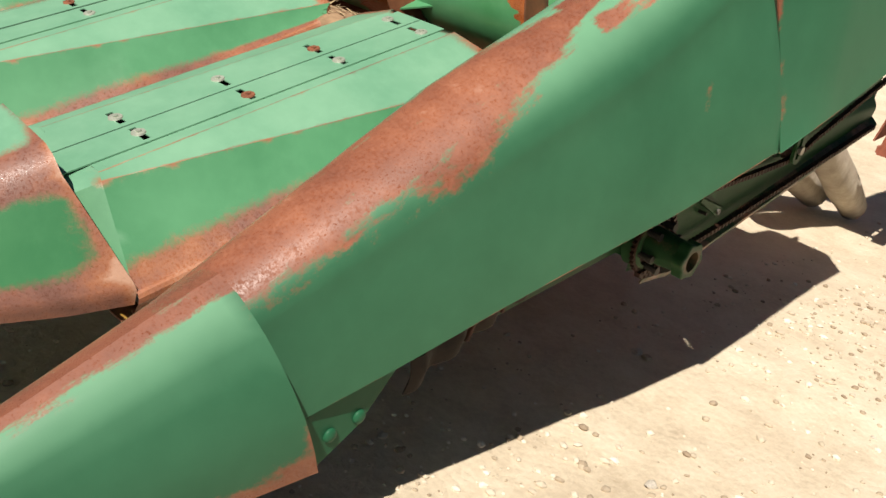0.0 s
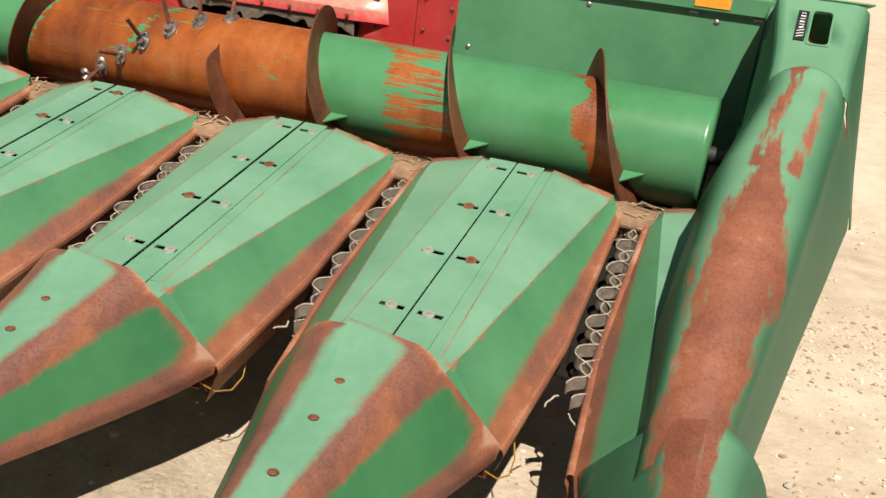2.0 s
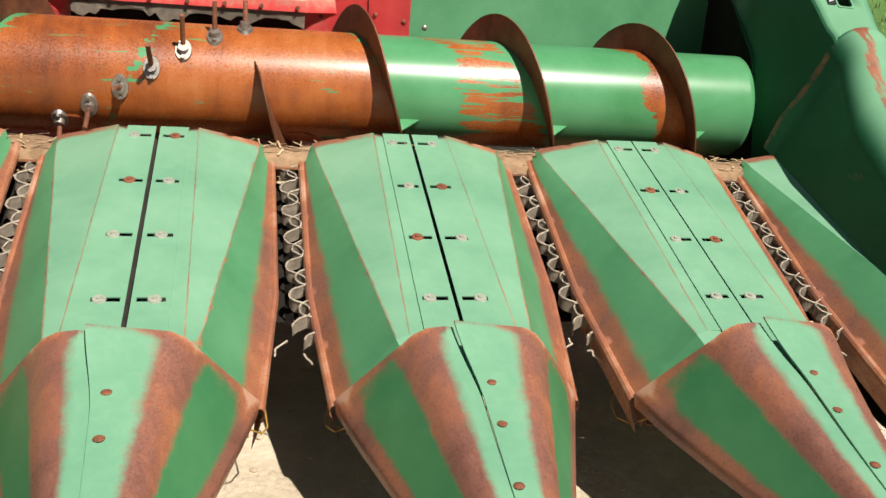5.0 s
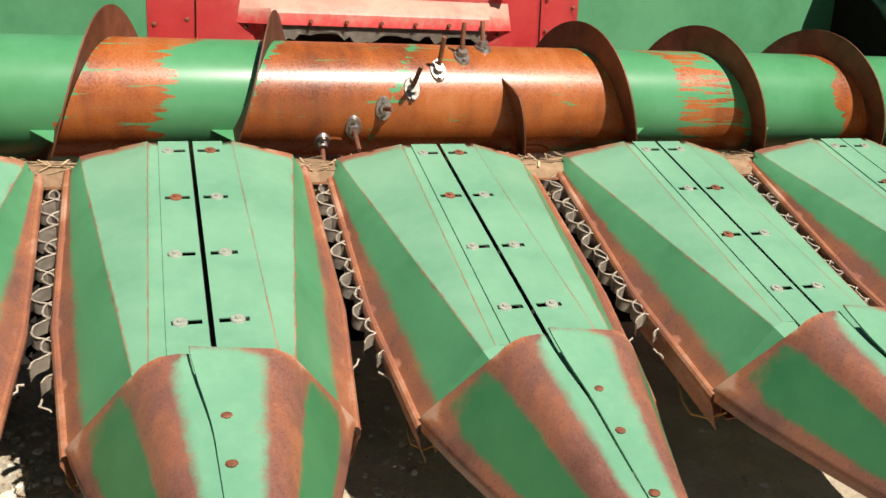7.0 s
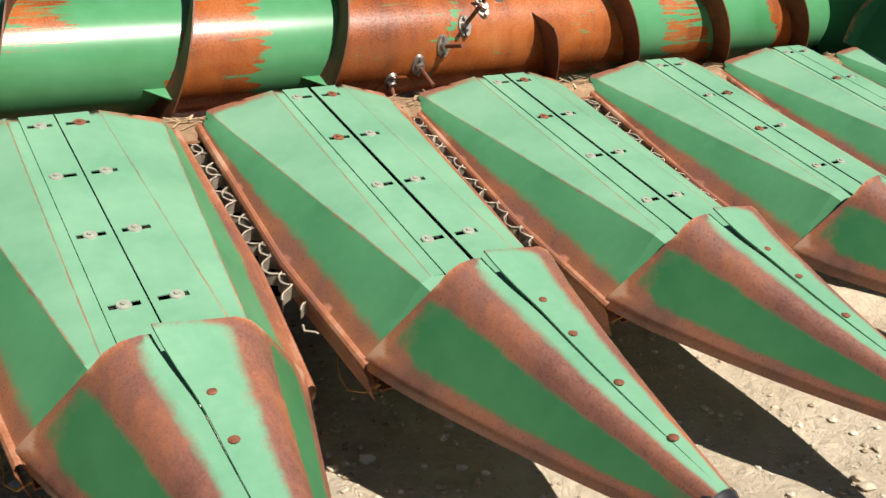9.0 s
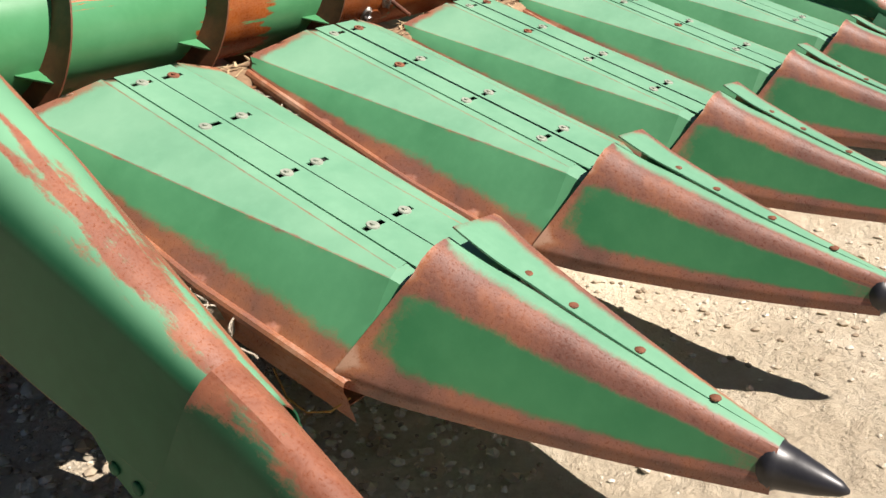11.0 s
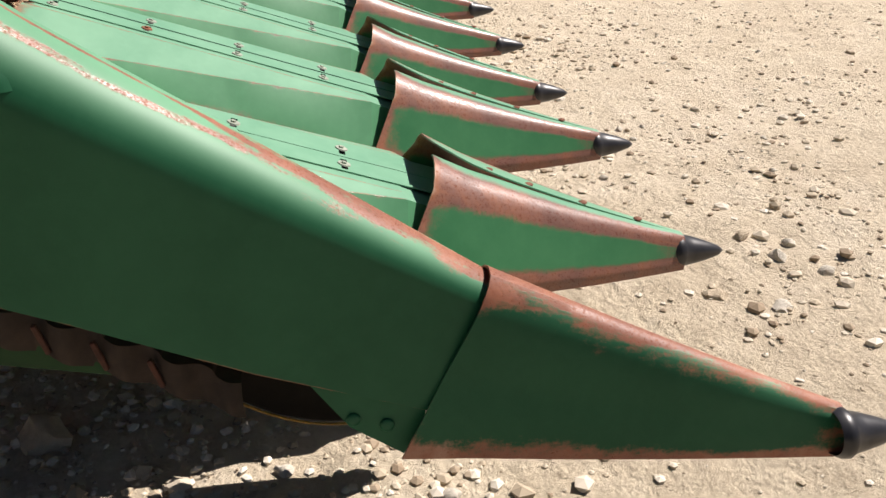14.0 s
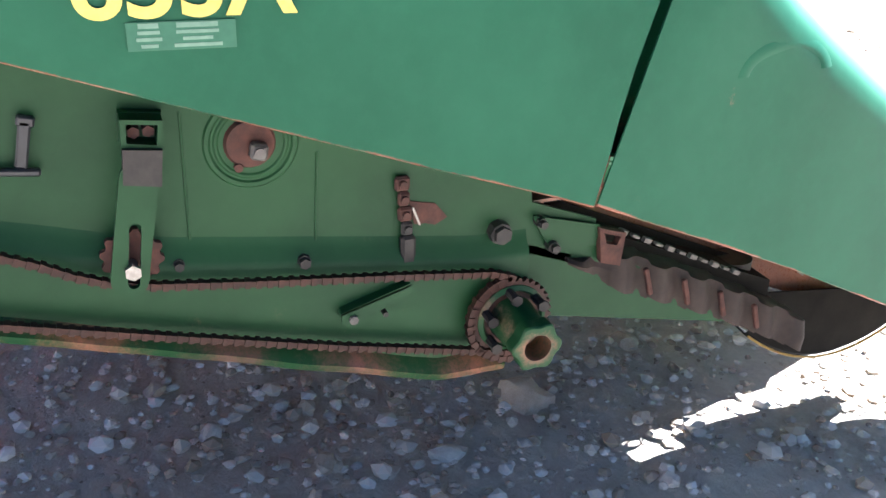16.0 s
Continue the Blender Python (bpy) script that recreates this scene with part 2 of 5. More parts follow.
def thing(name, label, category, at=(0, 0, 0), group="", kind=""):
    ob = new(name)
    ob.location = at
    return tagged(ob, label, category, group, kind)


def smooth01(a, b, x):
    t = min(1, max(0, (x - a) / (b - a)))
    return t * t * (3 - 2 * t)


# ---------------------------------------------------------------- ground
def ground_height(x, y):
    return 0.105 * max(0.0, min(y, 60) - 4.0) * smooth01(4, 9, y)


def terrain(x, y):
    """Ground height with its bumps: packed behind, dug up and cloddy in front and beside."""
    z = ground_height(x, y)
    if -6 <= x <= 9 and -5 <= y <= 6:
        z += 0.022 * noise.noise((x * 1.3, y * 1.3, 0.3)) + 0.010 * noise.noise((x * 5, y * 5, 2.0))
        k = max(smooth01(0.1, 1.0, -y), smooth01(-0.2, 1.2, -x))
        c = noise.noise((x * 9, y * 9, 5.0)) + 0.4 * noise.noise((x * 15, y * 15, 8.0))
        z += k * (0.017 * max(0.0, c) + 0.006 * c) * (0.5 + 0.9 * smooth01(-0.3, 0.4, noise.noise((x * 0.8, y * 0.8, 4.0))))
    return z


def build_ground():
    m, n, l, b = material("dry_gravel_soil")
    co = coords(n)
    big = noise_node(n, l, 0.35, 5, 0.6, co)
    mid = noise_node(n, l, 5.0, 8, 0.7, co)
    fine = noise_node(n, l, 60.0, 8, 0.75, co)
    vor = n.new("ShaderNodeTexVoronoi")
    put(vor.inputs["Scale"], 38.0), put(vor.inputs["Randomness"], 1.0)
    l.new(co, vor.inputs["Vector"])
    s = maths(n, l, "ADD", maths(n, l, "MULTIPLY", big, 0.3), maths(n, l, "ADD", maths(n, l, "MULTIPLY", mid, 0.4), maths(n, l, "MULTIPLY", fine, 0.3)))
    col = ramp(n, l, s, [(0.36, (0.46, 0.37, 0.26)), (0.5, (0.66, 0.565, 0.42)), (0.64, (0.78, 0.69, 0.55))])
    sep = n.new("ShaderNodeSeparateXYZ")
    l.new(co, sep.inputs[0])
    front = n.new("ShaderNodeMapRange")
    put(front.inputs["From Min"], 0.9), put(front.inputs["From Max"], -0.3)
    l.new(sep.outputs["Y"], front.inputs["Value"])
    west = n.new("ShaderNodeMapRange")
    put(west.inputs["From Min"], 0.0), put(west.inputs["From Max"], -1.2)
    l.new(sep.outputs["X"], west.inputs["Value"])
    loose = maths(n, l, "MAXIMUM", front.outputs[0], west.outputs[0])  # packed wheel tracks behind, loose dug soil in front
    damp = ramp(n, l, noise_node(n, l, 1.1, 9, 0.72, co, 0.4), [(0.42, (1, 1, 1)), (0.60, (0, 0, 0))])
    clod_n = noise_node(n, l, 15.0, 8, 0.75, co, 0.5)
    clods = ramp(n, l, clod_n, [(0.46, (0, 0, 0)), (0.62, (1, 1, 1))])
    col = mix(n, l, maths(n, l, "MULTIPLY", damp, maths(n, l, "ADD", 0.14, maths(n, l, "MULTIPLY", loose, 0.08))), col, (0.45, 0.35, 0.24))
    col = mix(n, l, maths(n, l, "MULTIPLY", clods, maths(n, l, "ADD", 0.06, maths(n, l, "MULTIPLY", loose, 0.16))), col, (0.40, 0.31, 0.21))
    l.new(col, b.inputs["Base Color"])
    put(b.inputs["Roughness"], 0.95)
    h = maths(n, l, "ADD", maths(n, l, "MULTIPLY", mid, 0.30), maths(n, l, "MULTIPLY", fine, 0.40))
    h = maths(n, l, "SUBTRACT", h, maths(n, l, "MULTIPLY", vor.outputs["Distance"], 0.30))
    h = maths(n, l, "MULTIPLY", h, maths(n, l, "ADD", 0.30, maths(n, l, "MULTIPLY", loose, 0.70)))
    h = maths(n, l, "ADD", h, maths(n, l, "MULTIPLY", maths(n, l, "MULTIPLY", clod_n, loose), 1.7))
    bump(n, l, b, h, 0.85, 0.024)
    xs = sorted({round(v, 3) for v in list(np.linspace(-6, 9, 301)) + [-400, -150, -60, -25, -12, 12, 16, 25, 60, 150, 400]})
    ys = sorted({round(v, 3) for v in list(np.linspace(-5, 6, 221)) + [-400, -150, -60, -25, -10, 7, 8, 9, 10, 12, 15, 20, 30, 45, 70, 120, 250, 400]})
    verts, faces = [], []
    for y in ys:
        for x in xs:
            verts.append((x, y, terrain(x, y)))
    w = len(xs)
    for j in range(len(ys) - 1):
        for i in range(w - 1):
            faces.append((j * w + i, j * w + i + 1, (j + 1) * w + i + 1, (j + 1) * w + i))
    me = bpy.data.meshes.new("ground")
    me.from_pydata(verts, [], faces)
    me.materials.append(m)
    me.polygons.foreach_set("use_smooth", [True] * len(me.polygons))
    tagged(new("ground", me), "pale dry gravel yard with loose stones", "ground", kind="structure")


build_ground()

# ---------------------------------------------------------------- crop dividers
PITCH = 0.762


def top_z(y):
    """Height of the hoods' flat top along the row."""
    return 0.541 + 0.324 * (y - 0.4)


def build_hood(parent, sides=(-1, 1), gap=0.004):
    bm = mesh()
    e = lambda u, k: smooth01(1 - k, 1.0, u)
    for s in sides:
        P = lambda x, y, z: (s * x, y, z)
        edge_r, edge_f = P(0.116, 1.215, top_z(1.215)), P(0.130, 0.28, top_z(0.28))
        out_r, out_f = P(0.308, 1.280, 0.752), P(0.165, 0.27, 0.495)
        sr, sk, sf = P(0.333, 1.258, 0.718), P(0.333, 0.66, 0.468), P(0.293, 0.285, 0.318)
        om = lerp(out_f, out_r, 0.40)
        inn_r, inn_f = P(0.080, 1.205, top_z(1.205)), P(0.088, 0.28, top_z(0.28))
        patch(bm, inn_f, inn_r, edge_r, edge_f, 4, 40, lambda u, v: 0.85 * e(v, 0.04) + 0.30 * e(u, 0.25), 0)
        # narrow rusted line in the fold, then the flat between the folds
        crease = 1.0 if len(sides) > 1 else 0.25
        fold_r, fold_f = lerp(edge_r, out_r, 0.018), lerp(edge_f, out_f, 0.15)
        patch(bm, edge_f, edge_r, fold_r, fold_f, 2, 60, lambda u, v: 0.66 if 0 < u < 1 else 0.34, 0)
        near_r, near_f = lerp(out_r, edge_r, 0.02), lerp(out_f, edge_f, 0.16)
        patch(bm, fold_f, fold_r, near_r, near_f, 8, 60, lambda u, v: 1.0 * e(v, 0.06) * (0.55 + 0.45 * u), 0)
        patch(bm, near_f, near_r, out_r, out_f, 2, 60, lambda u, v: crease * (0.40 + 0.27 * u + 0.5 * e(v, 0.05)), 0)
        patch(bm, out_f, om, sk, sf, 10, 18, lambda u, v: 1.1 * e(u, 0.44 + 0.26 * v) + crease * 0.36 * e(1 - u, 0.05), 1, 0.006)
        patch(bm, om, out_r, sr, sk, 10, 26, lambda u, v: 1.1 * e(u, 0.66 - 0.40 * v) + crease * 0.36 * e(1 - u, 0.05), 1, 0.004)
        # rail: rolled edge and the lip below it
        for a, b in ((sf, sk), (sk, sr)):
            off = [(0.0, 0.0), (0.006, 0.0025), (0.013, 0.0), (0.0175, -0.008), (0.0175, -0.020), (0.010, -0.034), (0.003, -0.060), (-0.012, -0.105)]
            for (o1, z1), (o2, z2) in zip(off, off[1:]):
                patch(bm, (a[0] + s * o1, a[1], a[2] + z1), (b[0] + s * o1, b[1], b[2] + z1), (b[0] + s * o2, b[1], b[2] + z2), (a[0] + s * o2, a[1], a[2] + z2), 1, 14,
                      lambda u, v: 1.16, 1)
        # rear rim
        for a, b in ((inn_r, edge_r), (edge_r, out_r), (out_r, sr)):
            patch(bm, a, b, (b[0], b[1] + 0.012, b[2] - 0.05), (a[0], a[1] + 0.012, a[2] - 0.05), 2, 8, lambda u, v: 1.0, 0)
        # sunk strip below the cover plates, dark to paint the slots' shade in
        if len(sides) > 1:
            patch(bm, P(0.0, 0.28, top_z(0.28) - 0.03), P(0.0, 1.19, top_z(1.19) - 0.03), inn_r, inn_f, 2, 20, None, 2)
        # the skin runs on below the snout
        fe, fo, fs, fi = P(0.105, 0.12, 0.430), P(0.115, 0.12, 0.415), P(0.205, 0.17, 0.290) if len(sides) > 1 else P(0.250, 0.13, 0.290), P(0.0, 0.12, 0.435)
        if len(sides) > 1:
            patch(bm, fi, P(0.0, 0.28, top_z(0.28) - 0.004), edge_f, fe, 4, 6, lambda u, v: 0.2, 0)
        patch(bm, fe, edge_f, out_f, fo, 1, 6, lambda u, v: 0.2, 0)
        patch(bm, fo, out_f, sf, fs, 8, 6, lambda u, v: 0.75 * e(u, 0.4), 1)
    weld(bm)
    for v in bm.verts:  # the rear corners are rounded off
        for s in sides:
            d = (v.co - Vector((s * 0.320, 1.262, 0.735))).length
            if d < 0.045:
                k = 1 - d / 0.045
                v.co += Vector((-s * 0.008, -0.010, -0.002)) * k
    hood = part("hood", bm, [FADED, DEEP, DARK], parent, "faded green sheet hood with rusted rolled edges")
    return hood


def build_plates(hood, gap, sides=(-1, 1)):
    """Two bolted cover plates with adjusting slots along the top of a hood."""
    for s in sides:
        bm = mesh()
        rows_y = [0.405, 0.655, 0.905, 1.150]
        ycuts = [0.14]
        for y in rows_y:
            ycuts += [y - 0.0075, y + 0.0075]
        ycuts += [1.205]
        xcuts = [gap / 2, 0.018, 0.050, 0.084, 0.096]
        for i in range(len(ycuts) - 1):
            for j in range(len(xcuts) - 1):
                if i % 2 == 1 and j in (1, 2):
                    continue
                y0, y1 = ycuts[i], ycuts[i + 1]
                wide = lambda y: 1.0 - 0.08 * (max(y, 0.28) - 0.28)
                x = lambda k, y: s * (xcuts[k] if k == 0 else xcuts[k] * wide(y))
                dz = 0.004
                patch(bm, (x(j, y0), y0, top_z(y0) + dz), (x(j, y1), y1, top_z(y1) + dz), (x(j + 1, y1), y1, top_z(y1) + dz), (x(j + 1, y0), y0, top_z(y0) + dz), 1, 1 if i % 2 else 4,
                      (lambda u, v: 0.12) if i else None)
        weld(bm)
        bmesh.ops.solidify(bm, geom=list(bm.faces), thickness=0.003)
        part("cover_plate", bm, FADED, hood)
        rnd = random.Random(int(1000 * gap) + s)
        for y in rows_y:
            bm = mesh()
            x = s * rnd.choice((0.046, 0.052, 0.058, 0.064))
            z = top_z(y) + 0.004
            tilt = Matrix.Rotation(math.atan(0.324), 4, "X")
            bmesh.ops.create_cone(bm, cap_ends=True, segments=16, radius1=0.0165, radius2=0.0150, depth=0.003, matrix=Matrix.Translation((x, y, z + 0.0015)) @ tilt)
            bmesh.ops.create_cone(bm, cap_ends=True, segments=6, radius1=0.0068, radius2=0.0062, depth=0.005, matrix=Matrix.Translation((x, y, z + 0.0045)) @ tilt)
            part("bolt", bm, RUST if rnd.random() < 0.2 else WASHER, hood)


SNOUT_Y0, SNOUT_Y1 = 0.180, -0.50


def snout_section(t):
    """Half section of a snout, t = 0 at the hood, 1 at the tip: points from the seam to the lip."""
    top0, top1 = 0.556, 0.298
    y = SNOUT_Y0 + (SNOUT_Y1 - SNOUT_Y0) * t
    zt = top0 + (top1 - top0) * t - 0.012 * math.sin(math.pi * t) + 0.009 * max(0.0, 1 - t * 7)
    k = 1 - t
    w = lambda a, b: a * k + b * t
    pts = [(0.0, zt), (w(0.075, 0.012), zt - 0.001), (w(0.112, 0.020), zt - w(0.006, 0.003)), (w(0.142, 0.027), zt - w(0.022, 0.010)),
           (w(0.165, 0.032), zt - w(0.048, 0.022)), (w(0.297, 0.043), zt - w(0.226, 0.062)), (w(0.301, 0.045), zt - w(0.236, 0.068)), (w(0.294, 0.043), zt - w(0.270, 0.088))]
    rake = [0, 0, 0.002, 0.006, 0.012, 0.112, 0.115, 0.118]
    return [(x, y + r * k, z) for (x, z), r in zip(pts, rake)]


def refine(sec, cuts):
    out = []
    for (a, b), c in zip(zip(sec, sec[1:]), cuts):
        out += [lerp(a, b, i / c) for i in range(c)]
    return out + [sec[-1]]


def build_snout(parent, flap=0.0, name="snout"):
    bm = mesh()
    cuts = [3, 2, 2, 2, 10, 1, 2]
    n = 30
    lab = []
    for k, c in enumerate(cuts):
        lab += [(k, i / c) for i in range(c)]
    lab.append((7, 0))

    def wear(i, j, p):
        k, f = lab[j]
        t = i / n
        w = {0: 0.0, 1: 0.30 + 0.5 * f, 2: 0.9, 3: 0.95 - 0.1 * f, 4: 0.85 * (1 - smooth01(0, 0.20, f)) + 0.85 * smooth01(0.66, 0.95, f), 5: 0.95, 6: 0.95, 7: 0.95}[k]
        if k == 4:
            w += 0.7 * (1 - smooth01(0, 0.16, t)) * (0.4 + 0.6 * f) + 0.5 * smooth01(0.75, 1, t)
        if k == 0:
            w += 0.12 * f * f
        if i == 0:
            w += 0.45
        return w

    for s in (-1, 1):
        secs = []
        for i in range(n + 1):
            t = i / n
            seam = -0.055 * (1 - t) * (1 - 0.45 * smooth01(0, 0.3, t))  # the halves lap beside the middle, one over the other
            half = snout_section(t)
            half[0] = (s * seam, half[0][1] - (0.010 if s > 0 else 0.0) * (1 - t), half[0][2] + (0.005 if s > 0 else -0.003) * (1 - t))
            secs.append([(s * x, y, z) for x, y, z in refine(half, cuts)])
        if s > 0 and flap:  # the upper half is bent up at the back of the lap
            secs = [[(x, y, z + 1.7 * flap * max(0, 1 - i / 9) ** 1.3 * max(0, min(1, 1 - (x + 0.05) / 0.12))) for x, y, z in sec] for i, sec in enumerate(secs)]
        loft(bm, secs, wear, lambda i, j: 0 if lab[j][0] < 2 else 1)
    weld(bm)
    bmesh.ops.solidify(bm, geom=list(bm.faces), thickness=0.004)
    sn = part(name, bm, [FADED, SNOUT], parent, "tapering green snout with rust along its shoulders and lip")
    build_tip(sn, (0, SNOUT_Y1, 0.250))
    return sn


def build_tip(sn, at):
    bm = mesh()
    prof = [(0.046, 0.03), (0.052, 0.018), (0.053, 0.004), (0.046, -0.004), (0.040, -0.03), (0.029, -0.07), (0.015, -0.108), (0.004, -0.122)]
    ring = lambda r, dy: [(r * math.cos(a), at[1] + dy, at[2] + r * 0.94 * math.sin(a) - 0.10 * (0.03 - dy) * 0.6) for a in (2 * math.pi * i / 20 for i in range(20))]
    loft(bm, [ring(r, d) for r, d in prof], closed=True)
    bmesh.ops.contextual_create(bm, geom=[v for v in bm.verts if abs(v.co.y - (at[1] - 0.122)) < 1e-6])
    bmesh.ops.recalc_face_normals(bm, faces=bm.faces)
    part("tip", bm, BLACK, sn, "pointed black plastic tip", smooth=True)


SEAT = {-2: ((0.0, -0.026, 0.006), -0.014), -1: ((0.0, -0.010, 0.015), 0.020), 0: ((0, 0, 0), 0.0), 1: ((0, 0, 0.004), 0.014), 2: ((0, 0, 0.010), 0.034)}


def build_divider(x, gap):
    x += {2: -0.006, 0: -0.010, -2: 0.012}.get(round(x / PITCH), 0.0)
    d = thing("crop_divider", "faded green crop divider with rusty edges and black tip", "divider", (x, 0, 0), "crop dividers")
    hood = build_hood(d, gap=gap)
    build_plates(hood, gap)
    sn = build_snout(d, 0.007 if gap > 0.0045 else 0.010)
    # each hood sits a little differently on its frame, and each snout hangs at its own angle from the hinge
    shift, droop = SEAT[round(x / PITCH)]
    hood.location = Vector(shift)
    hinge = Vector((0, SNOUT_Y0, 0.55))
    sn.matrix_local = Matrix.Translation(Vector((0, 0.3 * shift[1], shift[2])) + hinge) @ Matrix.Rotation(-droop / 0.80, 4, "X") @ Matrix.Translation(-hinge)
    for y in (0.03, -0.075, -0.22, -0.373):
        t = (y - SNOUT_Y0) / (SNOUT_Y1 - SNOUT_Y0)
        z = 0.556 + (0.298 - 0.556) * t - 0.012 * math.sin(math.pi * t)
        bm = mesh()
        bmesh.ops.create_uvsphere(bm, u_segments=10, v_segments=6, radius=0.011, matrix=Matrix.Translation((0.002, y, z + 0.004)) @ Matrix.Diagonal((1.1, 1.1, 0.45, 1)))
        part("screw", bm, RUST, sn)
    return d


for k, gap in ((2, 0.005), (1, 0.010), (0, 0.012), (-1, 0.012), (-2, 0.004)):
    build_divider(k * PITCH, gap)


# ---------------------------------------------------------------- end dividers
RIDGE = {1: [(0.08, 0.510), (0.16, 0.563), (0.6, 0.861), (0.9, 1.040), (1.2, 1.198), (1.30, 1.240)],
         -1: [(0.08, 0.500), (0.16, 0.553), (0.6, 0.853), (0.9, 1.053), (1.2, 1.222), (1.30, 1.27)]}
LOWER = {1: [(0.08, 0.260), (0.302, 0.356), (0.448, 0.414), (0.666, 0.509), (0.917, 0.612), (1.056, 0.670), (1.30, 0.792)],
         -1: [(0.08, 0.240), (0.294, 0.328), (0.577, 0.444), (0.857, 0.580), (1.037, 0.661), (1.30, 0.774)]}
TUBE_C = {1: [(0.08, -0.080), (0.16, -0.077), (0.6, -0.056), (0.9, -0.033), (1.2, 0.008)], -1: [(0.08, -0.130), (0.16, -0.128), (0.4, -0.123), (0.6, -0.119), (0.9, -0.105), (1.2, -0.086)]}
TUBE_R = {1: [(0.08, 0.076), (0.16, 0.082), (0.6, 0.124), (0.9, 0.135), (1.2, 0.115)], -1: [(0.08, 0.054), (0.16, 0.059), (0.4, 0.082), (0.6, 0.103), (0.9, 0.120), (1.2, 0.122)]}
WALL_LO = {1: [(0.08, 0.012), (0.302, 0.047), (0.8, 0.128), (1.30, 0.216)], -1: [(0.08, -0.055), (0.294, -0.040), (1.30, 0.040)]}
# rear rim of each end snout, from its outer lower corner over the arch to the inner one, and the tip's outline
RIM = {1: [(0.098, 0.293), (0.103, 0.345), (0.100, 0.400), (0.088, 0.445), (0.066, 0.495), (0.037, 0.538), (-0.005, 0.573), (-0.050, 0.588), (-0.090, 0.577), (-0.130, 0.548), (-0.193, 0.467), (-0.278, 0.349), (-0.285, 0.300)],
       -1: [(-0.024, 0.240), (-0.034, 0.325), (-0.046, 0.390), (-0.048, 0.450), (-0.054, 0.512), (-0.072, 0.552), (-0.100, 0.572), (-0.130, 0.568), (-0.166, 0.540), (-0.200, 0.475), (-0.250, 0.395), (-0.285, 0.335), (-0.285, 0.290)]}
TIP_RING = [(0.007, 0.162), (0.007, 0.190), (0.005, 0.215), (0.000, 0.240), (-0.012, 0.256), (-0.030, 0.262), (-0.048, 0.256), (-0.060, 0.236), (-0.066, 0.205), (-0.066, 0.165)]


def along(tab, y):
    if y <= tab[0][0]:
        return tab[0][1]
    for (a, p), (b, q) in zip(tab, tab[1:]):
        if y <= b:
            return p + (q - p) * (y - a) / (b - a)
    return tab[-1][1]


CAP_C = {1: 0.018, -1: -0.062}
CAP_W = {1: 0.130, -1: 0.112}
ARC, FOOT = 32, -0.210


def end_section(y, side):
    """Outline across an end shield from its outer lower edge over the rolled top and down its inner wall (offsets from the divider line, outward positive)."""
    r, c, lo = along(TUBE_R[side], y), along(TUBE_C[side], y), along(WALL_LO[side], y)
    zt, zl = along(RIDGE[side], y), along(LOWER[side], y)
    zs = zt - r
    pts = [(lo - 0.005, zl), (lo, zl + 0.003)]
    pts += [(lo + (c + r - lo) * k ** 1.5, zl + (zs - zl) * k) for k in (0.02, 0.10, 0.28, 0.46, 0.64, 0.82)]
    pts += [(c + r * math.cos(a), zs + r * math.sin(a)) for a in (math.pi * i / ARC for i in range(ARC + 1))]
    xi, zi = -(0.165 + 0.13 * (y - 0.27)), 0.495 + 0.253 * (y - 0.27)
    if xi < FOOT:  # towards the back the wall stands on the flat beside the fold
        zi += (top_z(y) - 0.008 - zi) * (xi - FOOT) / (xi + 0.12)
        xi = FOOT
    zi = min(zi, zs - 0.01)
    xi = min(xi, c - r - 0.004)
    pts += [(c - r + (xi - (c - r)) * k, zs + (zi - zs) * k) for k in (0.33, 0.66, 1.0)]
    return pts


def resample(line, m):
    """m points at even steps along a line of points."""
    run = [0.0]
    for a, b in zip(line, line[1:]):
        run.append(run[-1] + math.dist(a, b))
    return [(along(list(zip(run, (p[0] for p in line))), d), along(list(zip(run, (p[1] for p in line))), d)) for d in (run[-1] * j / (m - 1) for j in range(m))]


